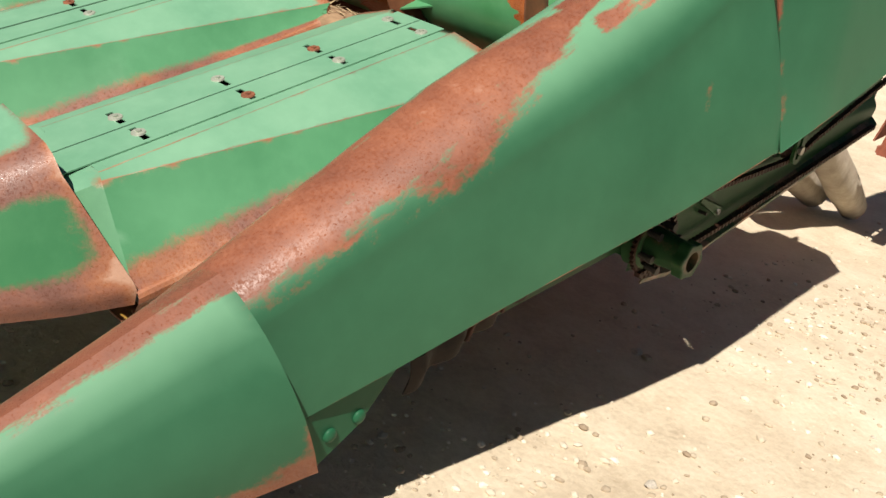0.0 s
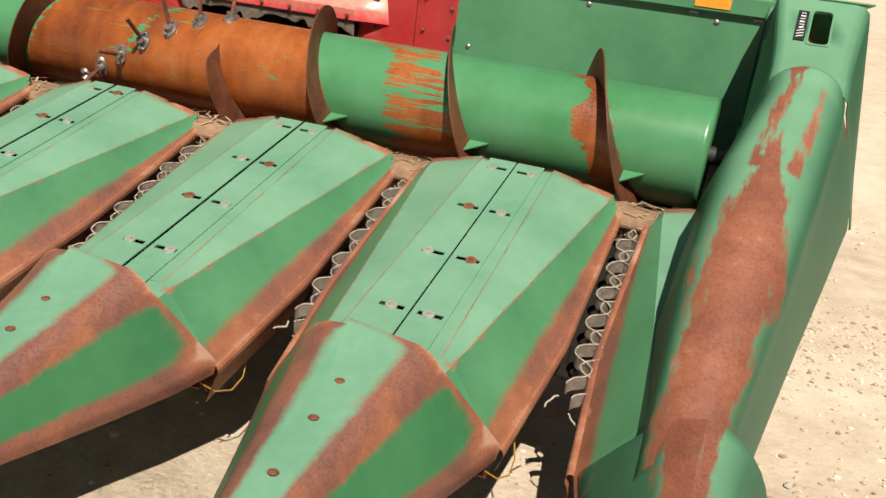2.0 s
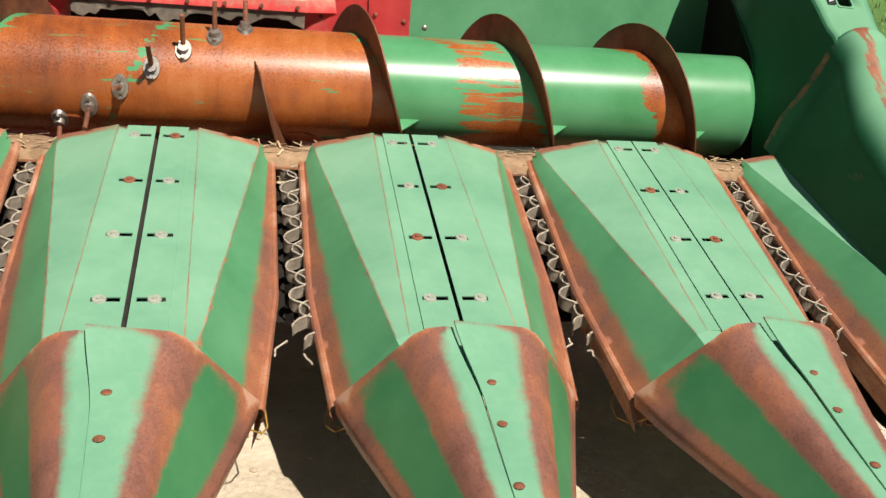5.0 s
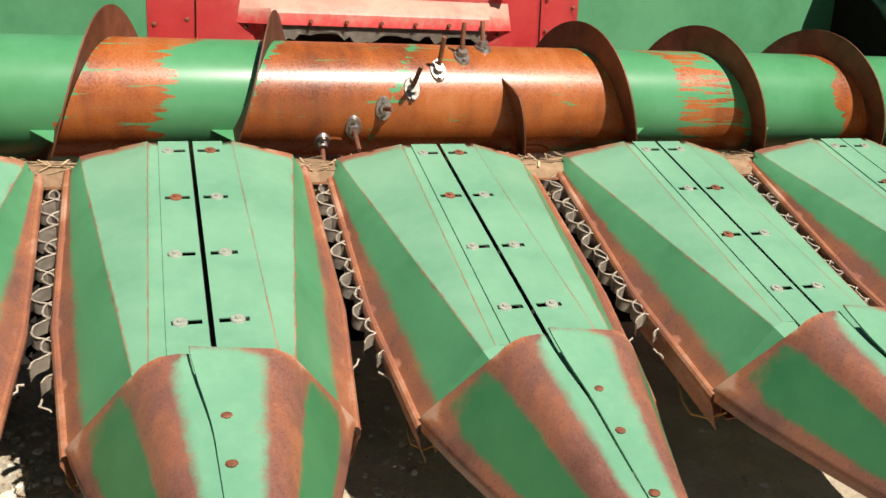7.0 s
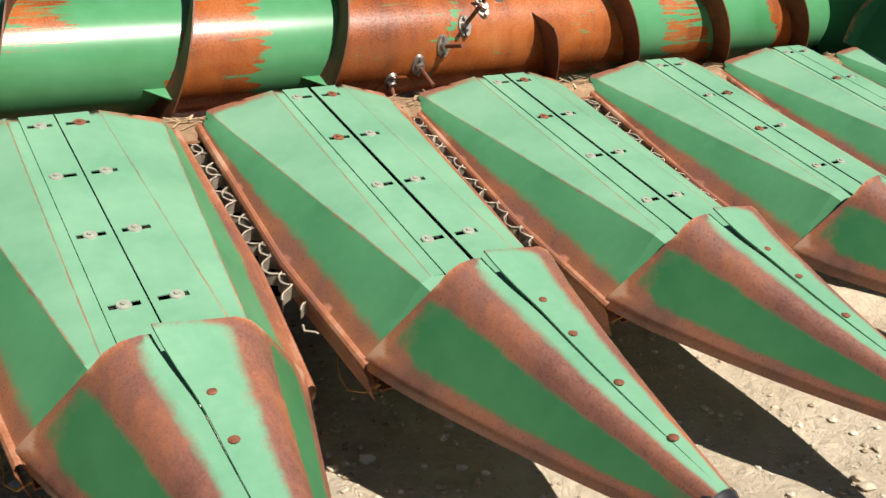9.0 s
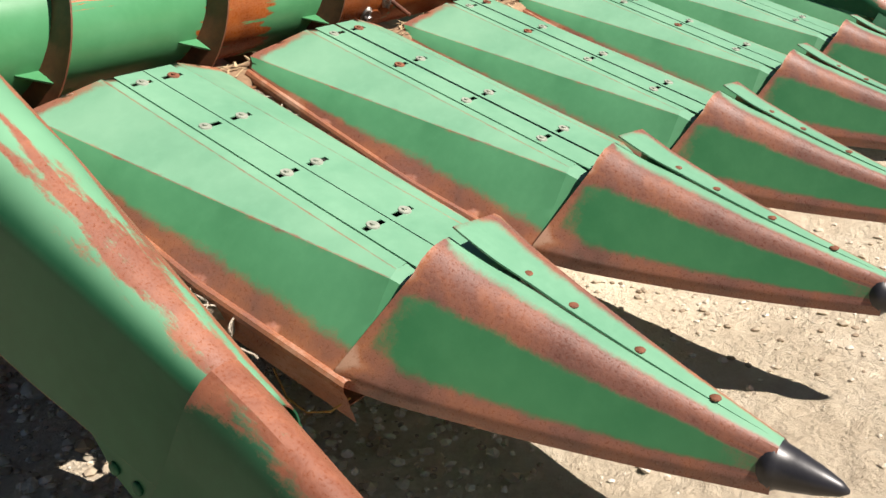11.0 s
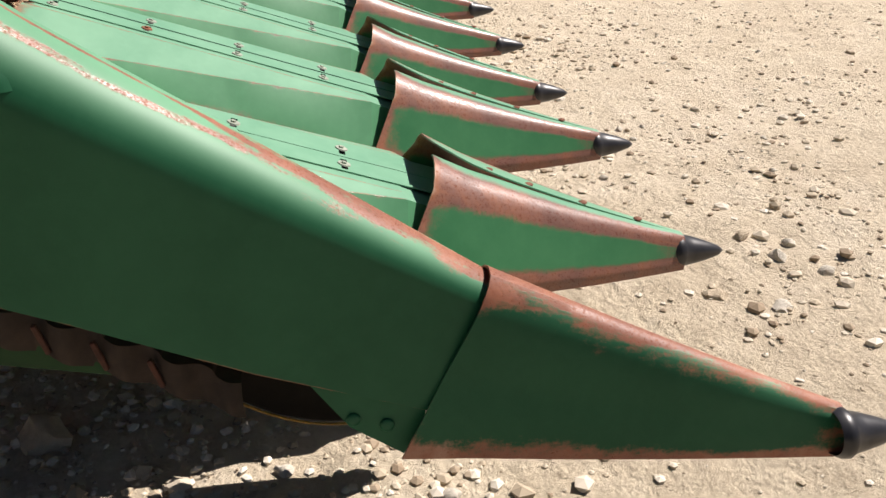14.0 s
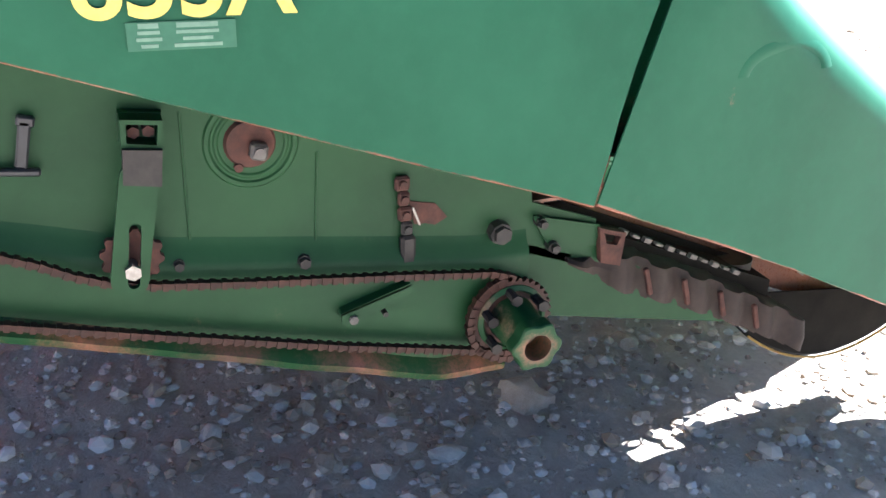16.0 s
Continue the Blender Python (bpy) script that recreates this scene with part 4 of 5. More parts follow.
def auger_details():
    # retracting fingers with bright guide flanges, in two spiral rows on opposite sides of the middle
    spots = [(-0.335 + 0.096 * i, 222 - 19.7 * i) for i in range(7)] + [(-0.26 + 0.096 * i, 32 - 19.7 * i) for i in range(6)]
    for x, deg in spots:
        d = Vector((0, math.cos(radians(deg)), math.sin(radians(deg))))
        base = Vector((x, 0, 0)) + d * AX_R
        m = Matrix.Translation(base) @ d.to_track_quat("Z", "X").to_matrix().to_4x4()
        bm = mesh()
        bmesh.ops.create_cone(bm, cap_ends=True, segments=20, radius1=0.034, radius2=0.030, depth=0.012, matrix=m @ Matrix.Diagonal((1.25, 0.85, 1, 1)))
        bmesh.ops.create_cone(bm, cap_ends=True, segments=14, radius1=0.018, radius2=0.016, depth=0.03, matrix=m @ Matrix.Translation((0, 0, 0.010)))
        for s in (-1, 1):
            bmesh.ops.create_cone(bm, cap_ends=True, segments=6, radius1=0.007, radius2=0.007, depth=0.012, matrix=m @ Matrix.Translation((s * 0.030, 0, 0.010)))
        part("finger_guide", bm, STEEL, AUGER, "bright cast guide with two bolts")
        bm = mesh()
        # all fingers turn about a shaft set off towards the front
        lean = (base - Vector((x, -0.085, -0.02))).normalized()
        rod(bm, base - lean * 0.02, base + lean * (0.055 + 0.075 * max(0.0, -d.y) + 0.02 * d.z), 0.0085, 0.0075, 10)
        part("finger", bm, RUST, AUGER, "rusty steel finger")
    # round access covers
    for x, deg in ((0.42, -75), (-0.30, -62)):
        bm = mesh()
        rows = []
        for r in (0.0, 0.05, 0.085, 0.092):
            rows.append([(x + r * math.cos(a), (AX_R + (0.004 if r < 0.09 else 0.0)) * math.cos(radians(180 - deg) + r * math.sin(a) / AX_R), (AX_R + (0.004 if r < 0.09 else 0.0)) * math.sin(radians(180 - deg) + r * math.sin(a) / AX_R)) for a in (2 * math.pi * k / 24 for k in range(24))])
        loft(bm, rows, lambda i, j, p: 0.9, closed=True)
        weld(bm, 0.0003)
        part("access_cover", bm, TUBE, AUGER, "worn round access cover", smooth=False)
    # gusset tabs that brace the flighting
    for s in (-1, 1):
        for k in range(6):
            deg = 205 + 360 * (k // 2) + 165 * (k % 2)
            x = flight_x(s, deg)
            if x > 1.98:
                continue
            e = Vector((0, math.cos(radians(deg)), math.sin(radians(deg))))
            t = Vector((s, 0, 0))
            bm = mesh()
            a, b, c = e * (AX_R - 0.002), e * (AX_R - 0.002) + t * 0.07, e * (AX_R + 0.065)
            base = Vector((s * x, 0, 0))
            f0 = bm.faces.new([bm.verts.new(base + v) for v in (a, b, c)])
            f0.normal_update()
            bmesh.ops.solidify(bm, geom=[f0], thickness=0.005)
            part("gusset", bm, TUBE, AUGER)
    # stub shafts into the side plates
    for s in (-1, 1):
        bm = mesh()
        rod(bm, (s * 2.05, 0, 0), (s * (PLATE_X[s] - 0.002), 0, 0), 0.03, None, 16)
        part("stub_shaft", bm, DARK, AUGER)


auger_details()


# ---------------------------------------------------------------- gathering units between the dividers
def edge_z(y):
    return 0.318 + 0.404 * (y - 0.285)


def build_row_unit(x):
    u = thing("row_unit", "dusty row unit with two meshing wavy rubber belts", "row unit", (x, 0, 0), "row units")
    for s in (-1, 1):
        bm = mesh()
        # steel channel below the belts, near-black: the gap's shade is in its colour
        secs = []
        for i in range(13):
            y = 0.68 + (1.28 - 0.68) * i / 12
            z = edge_z(y) - 0.10
            secs.append([(s * 0.020, y, z), (s * 0.075, y, z), (s * 0.078, y, z + 0.030), (s * 0.080, y, z + 0.034), (s * 0.15, y, z + 0.034), (s * 0.15, y, z - 0.07)])
        loft(bm, secs, lambda i, j, p: 0.75)
        weld(bm)
        bmesh.ops.solidify(bm, geom=list(bm.faces), thickness=0.005)
        part("channel", bm, SHADE_STEEL, u, "near-black steel channel with the gap's shade in its colour")
        # wavy belt standing on edge
        bm = mesh()
        rnd = random.Random(int(x * 100) + s)
        secs, cord = [], []
        y0 = 0.50 if s > 0 else 0.545
        y, off, ph, step = y0, 0.012, 0.0 if s > 0 else 2.9, 0.0032
        while y < 1.27:  # a meander: the heading swings to and fro past the cross direction
            ph += step * 2 * math.pi / (0.165 + 0.014 * noise.noise((y * 5, x, s)))
            th = 1.15 * math.sin(ph)
            y += step * math.cos(th)
            off += step * math.sin(th) + 0.05 * (0.012 - off) * step * 40
            z = edge_z(y) - 0.040 + 0.004 * noise.noise((y * 14, x + 5, s))
            lean = 0.006 * noise.noise((y * 20, x, s + 4))
            h = 0.038 + 0.004 * noise.noise((y * 60, x, 3))
            secs.append([(s * off + 0.006, y, z), (s * (off + lean) + 0.006, y - 0.10 * h, z + 0.97 * h)])
            nx, ny = math.cos(th) * s, -math.sin(th)
            fray = 0.0026 + 0.0016 * noise.noise((y * 160, x, s + 9))
            tx, ty, tz = s * (off + lean) + 0.006, y - 0.10 * h, z + 0.97 * h + 0.0012
            cord.append([(tx - nx * fray, ty - ny * fray, tz - 0.003), (tx, ty, tz), (tx + nx * fray, ty + ny * fray, tz - 0.003)])
        loft(bm, secs)
        bmesh.ops.solidify(bm, geom=list(bm.faces), thickness=0.0055)
        body = part("belt", bm, BELT, u, "wavy dusty rubber gathering belt with frayed pale edge", smooth=False)
        bm = mesh()
        loft(bm, cord)
        bmesh.ops.solidify(bm, geom=list(bm.faces), thickness=0.002)
        part("frayed_edge", bm, FRAY, body)
        # torn strands at the front end
        for k in range(1):
            bm = mesh()
            a = Vector((s * 0.02, y0 - 0.005, edge_z(y0) - 0.04 - 0.012 * k))
            prev = a
            for q in range(5):
                nxt = prev + Vector((s * 0.010 * rnd.uniform(-0.3, 1.6), -0.013 * rnd.random(), -0.010 * rnd.uniform(-0.4, 1.3)))
                rod(bm, prev, nxt, 0.003, 0.0025, 5)
                prev = nxt
            part("strand", bm, BELT, u)
        # front nose of the unit
        bm = mesh()
        rod(bm, (s * 0.085, 0.74, edge_z(0.74) - 0.125), (s * 0.085, 0.74, edge_z(0.74) - 0.055), 0.045, None, 18)
        part("idler", bm, DARK, u)
    bm = mesh()
    for q in range(40):
        y = 1.16 + 0.10 * random.random()
        xx = random.uniform(-0.035, 0.035)
        z = edge_z(y) - 0.04
        rod(bm, (xx, y, z), (xx + random.uniform(-0.035, 0.035), y + random.uniform(-0.03, 0.03), z + random.uniform(0.0, 0.02)), 0.0014, 0.0010, 4)
    tagged(part("chaff", bm, STRAW, u), kind="stuff")
    # pan added below the belts to stop sun through the gap, black like shade
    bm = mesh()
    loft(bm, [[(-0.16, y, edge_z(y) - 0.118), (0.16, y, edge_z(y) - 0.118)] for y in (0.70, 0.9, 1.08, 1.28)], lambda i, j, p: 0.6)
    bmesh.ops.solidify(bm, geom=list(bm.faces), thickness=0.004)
    part("sun_stop_pan", bm, SHADE_STEEL, u)
    # cross pan that ties the unit to the trough
    bm = mesh()
    box(bm, (0.40, 0.10, 0.02), (0, 1.25, edge_z(1.25) - 0.125), Matrix.Rotation(0.35, 3, "X"), 0.002)
    part("tie_pan", bm, FRAME, u)
    return u


for k in range(6):
    build_row_unit((k - 2.5) * PITCH)


def build_snout_hangers():
    """Rusty support legs below each hood, and the yellow wire spring that shows beside each snout's base."""
    for k in range(-2, 3):
        for s in (-1, 1):
            h = thing("snout_bracket", "rusty bent steel bracket under a divider", "bracket", (k * PITCH, 0, 0), "snout brackets")
            bm = mesh()
            box(bm, (0.006, 0.20, 0.045), (s * 0.262, 0.40, 0.285), Matrix.Rotation(0.35, 3, "X"), 0.001)
            box(bm, (0.05, 0.05, 0.006), (s * 0.24, 0.30, 0.262), Matrix.Rotation(0.35, 3, "X"), 0.001)
            part("leg", bm, RUST, h)
            bm = mesh()
            pts = [(s * 0.27, 0.27, 0.275), (s * 0.295, 0.305, 0.245), (s * 0.31, 0.36, 0.232), (s * 0.305, 0.42, 0.245), (s * 0.28, 0.48, 0.285)]
            for a, b in zip(pts, pts[1:]):
                rod(bm, a, b, 0.0022, 0.0022, 6)
            part("wire", bm, OCHRE, h, "bent yellow wire")


build_snout_hangers()


# ---------------------------------------------------------------- drive side on the end plates
def chain(bm, pts, x, w=0.016):
    """A roller chain along a polyline in the plane x, of many separate links."""
    left, i = 0.0, 0
    for (a, b) in zip(pts, pts[1:]):
        a, b = Vector((x, *a)), Vector((x, *b))
        L = (b - a).length
        ang = math.atan2((b - a).z, (b - a).y)
        while left <= L:
            box(bm, (w if i % 2 else w * 0.75, 0.0086, 0.0128 if i % 2 else 0.0098), a + (b - a) * (left / L), Matrix.Rotation(ang, 3, "X"))
            left += 0.0088
            i += 1
        left -= L


def arc(cy, cz, r, a0, a1, n=14):
    return [(cy + r * math.cos(radians(a0 + (a1 - a0) * i / n)), cz + r * math.sin(radians(a0 + (a1 - a0) * i / n))) for i in range(n + 1)]


def gear(bm, x, cy, cz, r, teeth, thick):
    ring = []
    for k in range(teeth * 4):
        a = 2 * math.pi * k / (teeth * 4)
        rr = r + (0.006 if k % 4 in (1, 2) else 0.0)
        ring.append((cy + rr * math.cos(a), cz + rr * math.sin(a)))
    f0 = bm.faces.new([bm.verts.new((x, y, z)) for y, z in ring])
    e = bmesh.ops.extrude_face_region(bm, geom=[f0])
    bmesh.ops.translate(bm, vec=(thick, 0, 0), verts=[v for v in e["geom"] if isinstance(v, bmesh.types.BMVert)])
    bmesh.ops.recalc_face_normals(bm, faces=bm.faces)


def plate_of(bm, x, pts, t):
    f0 = bm.faces.new([bm.verts.new((x, y, z)) for y, z in pts])
    e = bmesh.ops.extrude_face_region(bm, geom=[f0])
    bmesh.ops.translate(bm, vec=(t, 0, 0), verts=[v for v in e["geom"] if isinstance(v, bmesh.types.BMVert)])
    bmesh.ops.recalc_face_normals(bm, faces=bm.faces)


def slotted(bm, x, ring, hole, t):
    """A plate in the plane x with one hole: two outlines of as many points, bridged and given a thickness."""
    lo = [[bm.verts.new((x, y, z)) for y, z in r] for r in (ring, hole)]
    hi = [[bm.verts.new((x + t, y, z)) for y, z in r] for r in (ring, hole)]
    k = len(ring)
    for i in range(k):
        j = (i + 1) % k
        for q in (lo, hi):
            bm.faces.new((q[0][i], q[0][j], q[1][j], q[1][i]))
        for w in (0, 1):
            bm.faces.new((lo[w][i], lo[w][j], hi[w][j], hi[w][i]))
    bmesh.ops.recalc_face_normals(bm, faces=bm.faces)


def stadium(cy, cz, r, half, lean, n=10):
    """A long rounded outline, leaning off the vertical."""
    ax, out = Vector((math.sin(lean), math.cos(lean))), []
    for sgn in (1, -1):
        for i in range(n):
            q = math.pi * i / (n - 1) + (0 if sgn > 0 else math.pi)
            side = Vector((ax.y, -ax.x))
            p = Vector((cy, cz)) + ax * half * sgn + side * r * math.cos(q) + ax * r * math.sin(q)
            out.append((p.x, p.y))
    return out


def build_drive(s):
    X = lambda o: s * (PLATE_X[s] + o)
    dr = thing("chain_drive", "rusty roller chain drive on the green end plate", "chain drive", (0, 0, 0), "chain drives")
    cy, cz = 1.338, 0.488
    bm = mesh()
    wrap = arc(cy, cz, 0.083, -110, 88, 22)
    pts = [(2.55, 0.905), (2.142, 0.730), (2.093, 0.709), (2.05, 0.685), (2.001, 0.665), (1.941, 0.652), (1.786, 0.632), (1.548, 0.606), (1.381, 0.585)]
    chain(bm, pts + list(reversed(wrap)) + [(1.65, 0.488), (1.925, 0.559), (2.16, 0.622), (2.55, 0.73)], X(0.045))
    part("chain", bm, CHAIN, dr, "dry rust-brown roller chain")
    bm = mesh()
    gear(bm, X(0.034), cy, cz, 0.073, 34, s * 0.010)
    part("sprocket", bm, CHAIN, dr)
    # dished hub with its spring bolts
    bm = mesh()
    prof = [(0.004, 0.070), (0.030, 0.070), (0.046, 0.066), (0.050, 0.058), (0.040, 0.050), (0.044, 0.044), (0.100, 0.040), (0.128, 0.037)]
    loft(bm, [[(X(o), cy + r * math.cos(q), cz + r * math.sin(q)) for q in (2 * math.pi * k / 28 for k in range(28))] for o, r in prof], lambda i, j, p: 0.14 + 0.16 * math.sin(j * 0.7), closed=True)
    bmesh.ops.recalc_face_normals(bm, faces=bm.faces)
    hub = part("clutch_hub", bm, FRAME, dr, "greasy green slip clutch hub with rust")
    for a in range(20, 380, 60):
        bm = mesh()
        y, z = cy + 0.056 * math.cos(radians(a)), cz + 0.056 * math.sin(radians(a))
        rod(bm, (X(0.040), y, z), (X(0.075), y, z), 0.0085, None, 8)
        rod(bm, (X(0.075), y, z), (X(0.083), y, z), 0.011, None, 6)
        part("spring_bolt", bm, DARK, hub)
    # lobed green flange at the shaft's end with its bore
    bm = mesh()
    n = 72
    outer = [(0.044 + 0.0035 * math.cos(6 * 2 * math.pi * k / n), 2 * math.pi * k / n) for k in range(n)]
    secs = []
    for xx, f in ((0.125, 1.0), (0.150, 1.0), (0.153, 0.94)):
        secs.append([(X(xx), cy + r * f * math.cos(a), cz + r * f * math.sin(a)) for r, a in outer])
    secs.append([(X(0.153), cy + 0.025 * math.cos(a), cz + 0.025 * math.sin(a)) for r, a in outer])
    secs.append([(X(0.100), cy + 0.025 * math.cos(a), cz + 0.025 * math.sin(a)) for r, a in outer])
    secs.append([(X(0.100), cy + 0.001 * math.cos(a), cz + 0.001 * math.sin(a)) for r, a in outer])
    loft(bm, secs, lambda i, j, p: 0.14 if i < 3 else 0.4, closed=True)
    bmesh.ops.recalc_face_normals(bm, faces=bm.faces)
    part("flange", bm, FRAME, dr, "green lobed shaft flange with a dark bore")
    # chain tightener: bracket, dark sleeve, slotted bar, idler
    bm = mesh()
    slotted(bm, X(0.012), [(1.960, 0.918), (1.903, 0.912), (1.908, 0.870), (1.962, 0.876)], [(1.953, 0.911), (1.910, 0.906), (1.914, 0.877), (1.954, 0.883)], s * 0.045)
    box(bm, (0.016, 0.060, 0.044), (X(0.014), 1.933, 0.894), Matrix.Rotation(0.1, 3, "X"))
    clamp = part("clamp", bm, FRAME, dr, "green bracket with two bolts")
    for y in (1.943, 1.923):
        bm = mesh()
        rod(bm, (X(0.02), y, 0.893), (X(0.042), y, 0.893), 0.009, None, 6)
        part("bolt", bm, AGED, clamp)
    bm = mesh()
    plate_of(bm, X(0.040), [(1.961, 0.878), (1.908, 0.872), (1.914, 0.818), (1.966, 0.826)], s * 0.027)
    part("sleeve", bm, DARK, dr, "black greasy sleeve")
    bm = mesh()
    slotted(bm, X(0.052), stadium(1.959, 0.752, 0.027, 0.080, -0.19), stadium(1.963, 0.712, 0.0085, 0.044, -0.13), s * 0.010)
    bar = part("tightener_bar", bm, FRAME, dr, "green tightener bar with a slot")
    bm = mesh()
    rod(bm, (X(0.030), 1.968, 0.690), (X(0.066), 1.968, 0.690), 0.0085, None, 12)
    rod(bm, (X(0.063), 1.968, 0.690), (X(0.072), 1.968, 0.690), 0.0125, None, 6)
    part("nut", bm, STEEL, bar, "bright steel nut in the slot")
    bm = mesh()
    gear(bm, X(0.026), 1.966, 0.700, 0.040, 12, s * 0.012)
    part("idler_sprocket", bm, AGED, dr)
    # hanging link chain and the scraped rusty patch beside it
    for k, z in enumerate((0.757, 0.730, 0.702, 0.675)):
        bm = mesh()
        box(bm, (0.012, 0.020 if k % 2 else 0.026, 0.026), (X(0.008), 1.536 - 0.003 * k, z), None, 0.004)
        rod(bm, (X(0.010), 1.536 - 0.003 * k, z), (X(0.020), 1.536 - 0.003 * k, z), 0.007, None, 8)
        part("hanging_link", bm, AGED if k != 3 else DARK, dr)
    bm = mesh()
    box(bm, (0.020, 0.026, 0.052), (X(0.010), 1.526, 0.638), None, 0.005)
    part("link_stop", bm, DARK, dr)
    bm = mesh()
    rod(bm, (X(0.018), 1.520, 0.716), (X(0.020), 1.508, 0.684), 0.0022, None, 6)
    part("cotter_pin", bm, STEEL, dr)
    bm = mesh()
    plate_of(bm, X(0.001), [(1.522, 0.722), (1.498, 0.716), (1.475, 0.712), (1.460, 0.694), (1.452, 0.684), (1.474, 0.672), (1.492, 0.677), (1.512, 0.678)], s * 0.0015)
    part("rust_patch", bm, AGED, dr)
    # pivot arm
    bm = mesh()
    plate_of(bm, X(0.036), [(1.652, 0.549), (1.650, 0.530), (1.636, 0.521), (1.523, 0.572), (1.530, 0.586)], s * 0.006)
    plate_of(bm, X(0.016), [(1.650, 0.550), (1.652, 0.545), (1.530, 0.582), (1.530, 0.588)], s * 0.026)
    arm = part("arm", bm, FRAME, dr, "green pivot arm")
    for y, z, r, mt in ((1.631, 0.536, 0.008, DULL), (1.574, 0.535, 0.005, DARK)):
        bm = mesh()
        rod(bm, (X(0.020), y, z), (X(0.048 if mt is DULL else 0.043), y, z), r, None, 8)
        part("bolt", bm, mt, arm)
    # bearing: pressed rings in the plate, a rusty cup and its square nut
    bm = mesh()
    for r0, r1, up in ((0.064, 0.070, 0.003), (0.052, 0.055, 0.002)):
        prof = [(0.0, r0 - 0.003), (up, r0), (up, r1), (0.0, r1 + 0.003)]
        loft(bm, [[(X(o), 1.775 + r * math.cos(q), 0.848 + r * math.sin(q)) for q in (2 * math.pi * k / 36 for k in range(36))] for o, r in prof], closed=True)
    bmesh.ops.recalc_face_normals(bm, faces=bm.faces)
    bearing = part("bearing", bm, FRAME, dr, "pressed bearing rings")
    bm = mesh()
    rod(bm, (X(0.0), 1.777, 0.848), (X(0.008), 1.777, 0.848), 0.040, 0.036, 24)
    part("cup", bm, AGED, bearing)
    bm = mesh()
    box(bm, (0.022, 0.026, 0.026), (X(0.018), 1.767, 0.840), Matrix.Rotation(0.2, 3, "X"), 0.004)
    rod(bm, (X(0.02), 1.767, 0.840), (X(0.034), 1.767, 0.840), 0.009, None, 10)
    part("nut", bm, DULL, bearing)
    bm = mesh()
    rod(bm, (X(0.0), 1.797, 0.812), (X(0.010), 1.797, 0.812), 0.007, None, 8)
    part("bolt", bm, AGED, bearing)
    # T-handle
    bm = mesh()
    box(bm, (0.014, 0.017, 0.070), (X(0.014), 2.088, 0.882), Matrix.Rotation(0.22, 3, "X"), 0.003)
    box(bm, (0.014, 0.024, 0.016), (X(0.014), 2.080, 0.914), Matrix.Rotation(0.22, 3, "X"), 0.003)
    box(bm, (0.014, 0.062, 0.011), (X(0.014), 2.102, 0.842), Matrix.Rotation(0.10, 3, "X"), 0.003)
    part("t_handle", bm, BLACK, dr, "black T-shaped latch handle")
    # the plate is pressed out below: a rounded step along the chain
    bm = mesh()
    secs = []
    for i in range(33):
        y = 1.30 + (2.58 - 1.30) * i / 32
        z = 0.600 + 0.135 * max(0.0, y - 1.40) + 0.03 * smooth01(1.9, 2.2, y)
        low = max(0.408, 0.412 + 0.300 * (y - 1.50))
        secs.append([(X(0.0), y, z + 0.040), (X(0.006), y, z + 0.022), (X(0.018), y, z + 0.006), (X(0.022), y, z - 0.008), (X(0.020), y, (z + low) / 2), (X(0.018), y, low)])
    loft(bm, secs, lambda i, j, p: 0.05 + 0.12 * (j == 5))
    bmesh.ops.recalc_face_normals(bm, faces=bm.faces)
    part("pressed_skirt", bm, FRAME, dr)
    for y0, z0, y1, z1 in ((1.876, 0.905, 1.879, 0.700), (1.674, 0.823, 1.682, 0.665)):
        bm = mesh()
        rod(bm, (X(0.0005), y0, z0), (X(0.0005), y1, z1), 0.0022, None, 6)
        part("weld_seam", bm, FRAME, dr)
    for y, z, r in ((1.356, 0.645, 0.017), (1.705, 0.644, 0.010), (1.278, 0.655, 0.008), (1.250, 0.604, 0.009), (1.90, 0.668, 0.008)):
        bm = mesh()
        rod(bm, (X(0.0), y, z), (X(0.020), y, z), r * 1.25, r * 1.2, 8)
        rod(bm, (X(0.020), y, z), (X(0.030), y, z), r, r * 0.95, 6)
        part("bolt", bm, DARK, dr)
    # lower skirt lip, orange with rust
    bm = mesh()
    secs = []
    for i in range(41):
        y = 1.345 + (2.58 - 1.345) * i / 40
        z = max(0.390, 0.398 + 0.310 * (y - 1.50)) + 0.004 * noise.noise((y * 9, 0, s))
        secs.append([(X(0.018), y, z + 0.022), (X(0.030), y, z + 0.014), (X(0.044), y, z + 0.002), (X(0.040), y, z - 0.012)])
    loft(bm, secs, lambda i, j, p: 0.32 + 0.14 * math.sin(i * 0.9))
    weld(bm)
    bmesh.ops.solidify(bm, geom=list(bm.faces), thickness=0.003)
    part("lower_lip", bm, FRAME, dr, "bent lower lip with orange rust")
    # front mounting plate and the rusty hook behind it
    bm = mesh()
    plate_of(bm, X(0.006), [(1.292, 0.668), (1.154, 0.632), (1.160, 0.592), (1.243, 0.596), (1.262, 0.612), (1.284, 0.648)], s * 0.005)
    part("mounting_plate", bm, FRAME, dr)
    bm = mesh()
    slotted(bm, X(0.004), [(1.160, 0.630), (1.103, 0.613), (1.108, 0.546), (1.150, 0.558)], [(1.150, 0.619), (1.113, 0.606), (1.120, 0.590), (1.142, 0.596)], s * 0.016)
    part("hook", bm, AGED, dr)
    # outer gathering belt: lugs that overlap like scales, with rusty cleats between
    bm = mesh()
    n, lugs = 120, 6.5
    secs = []
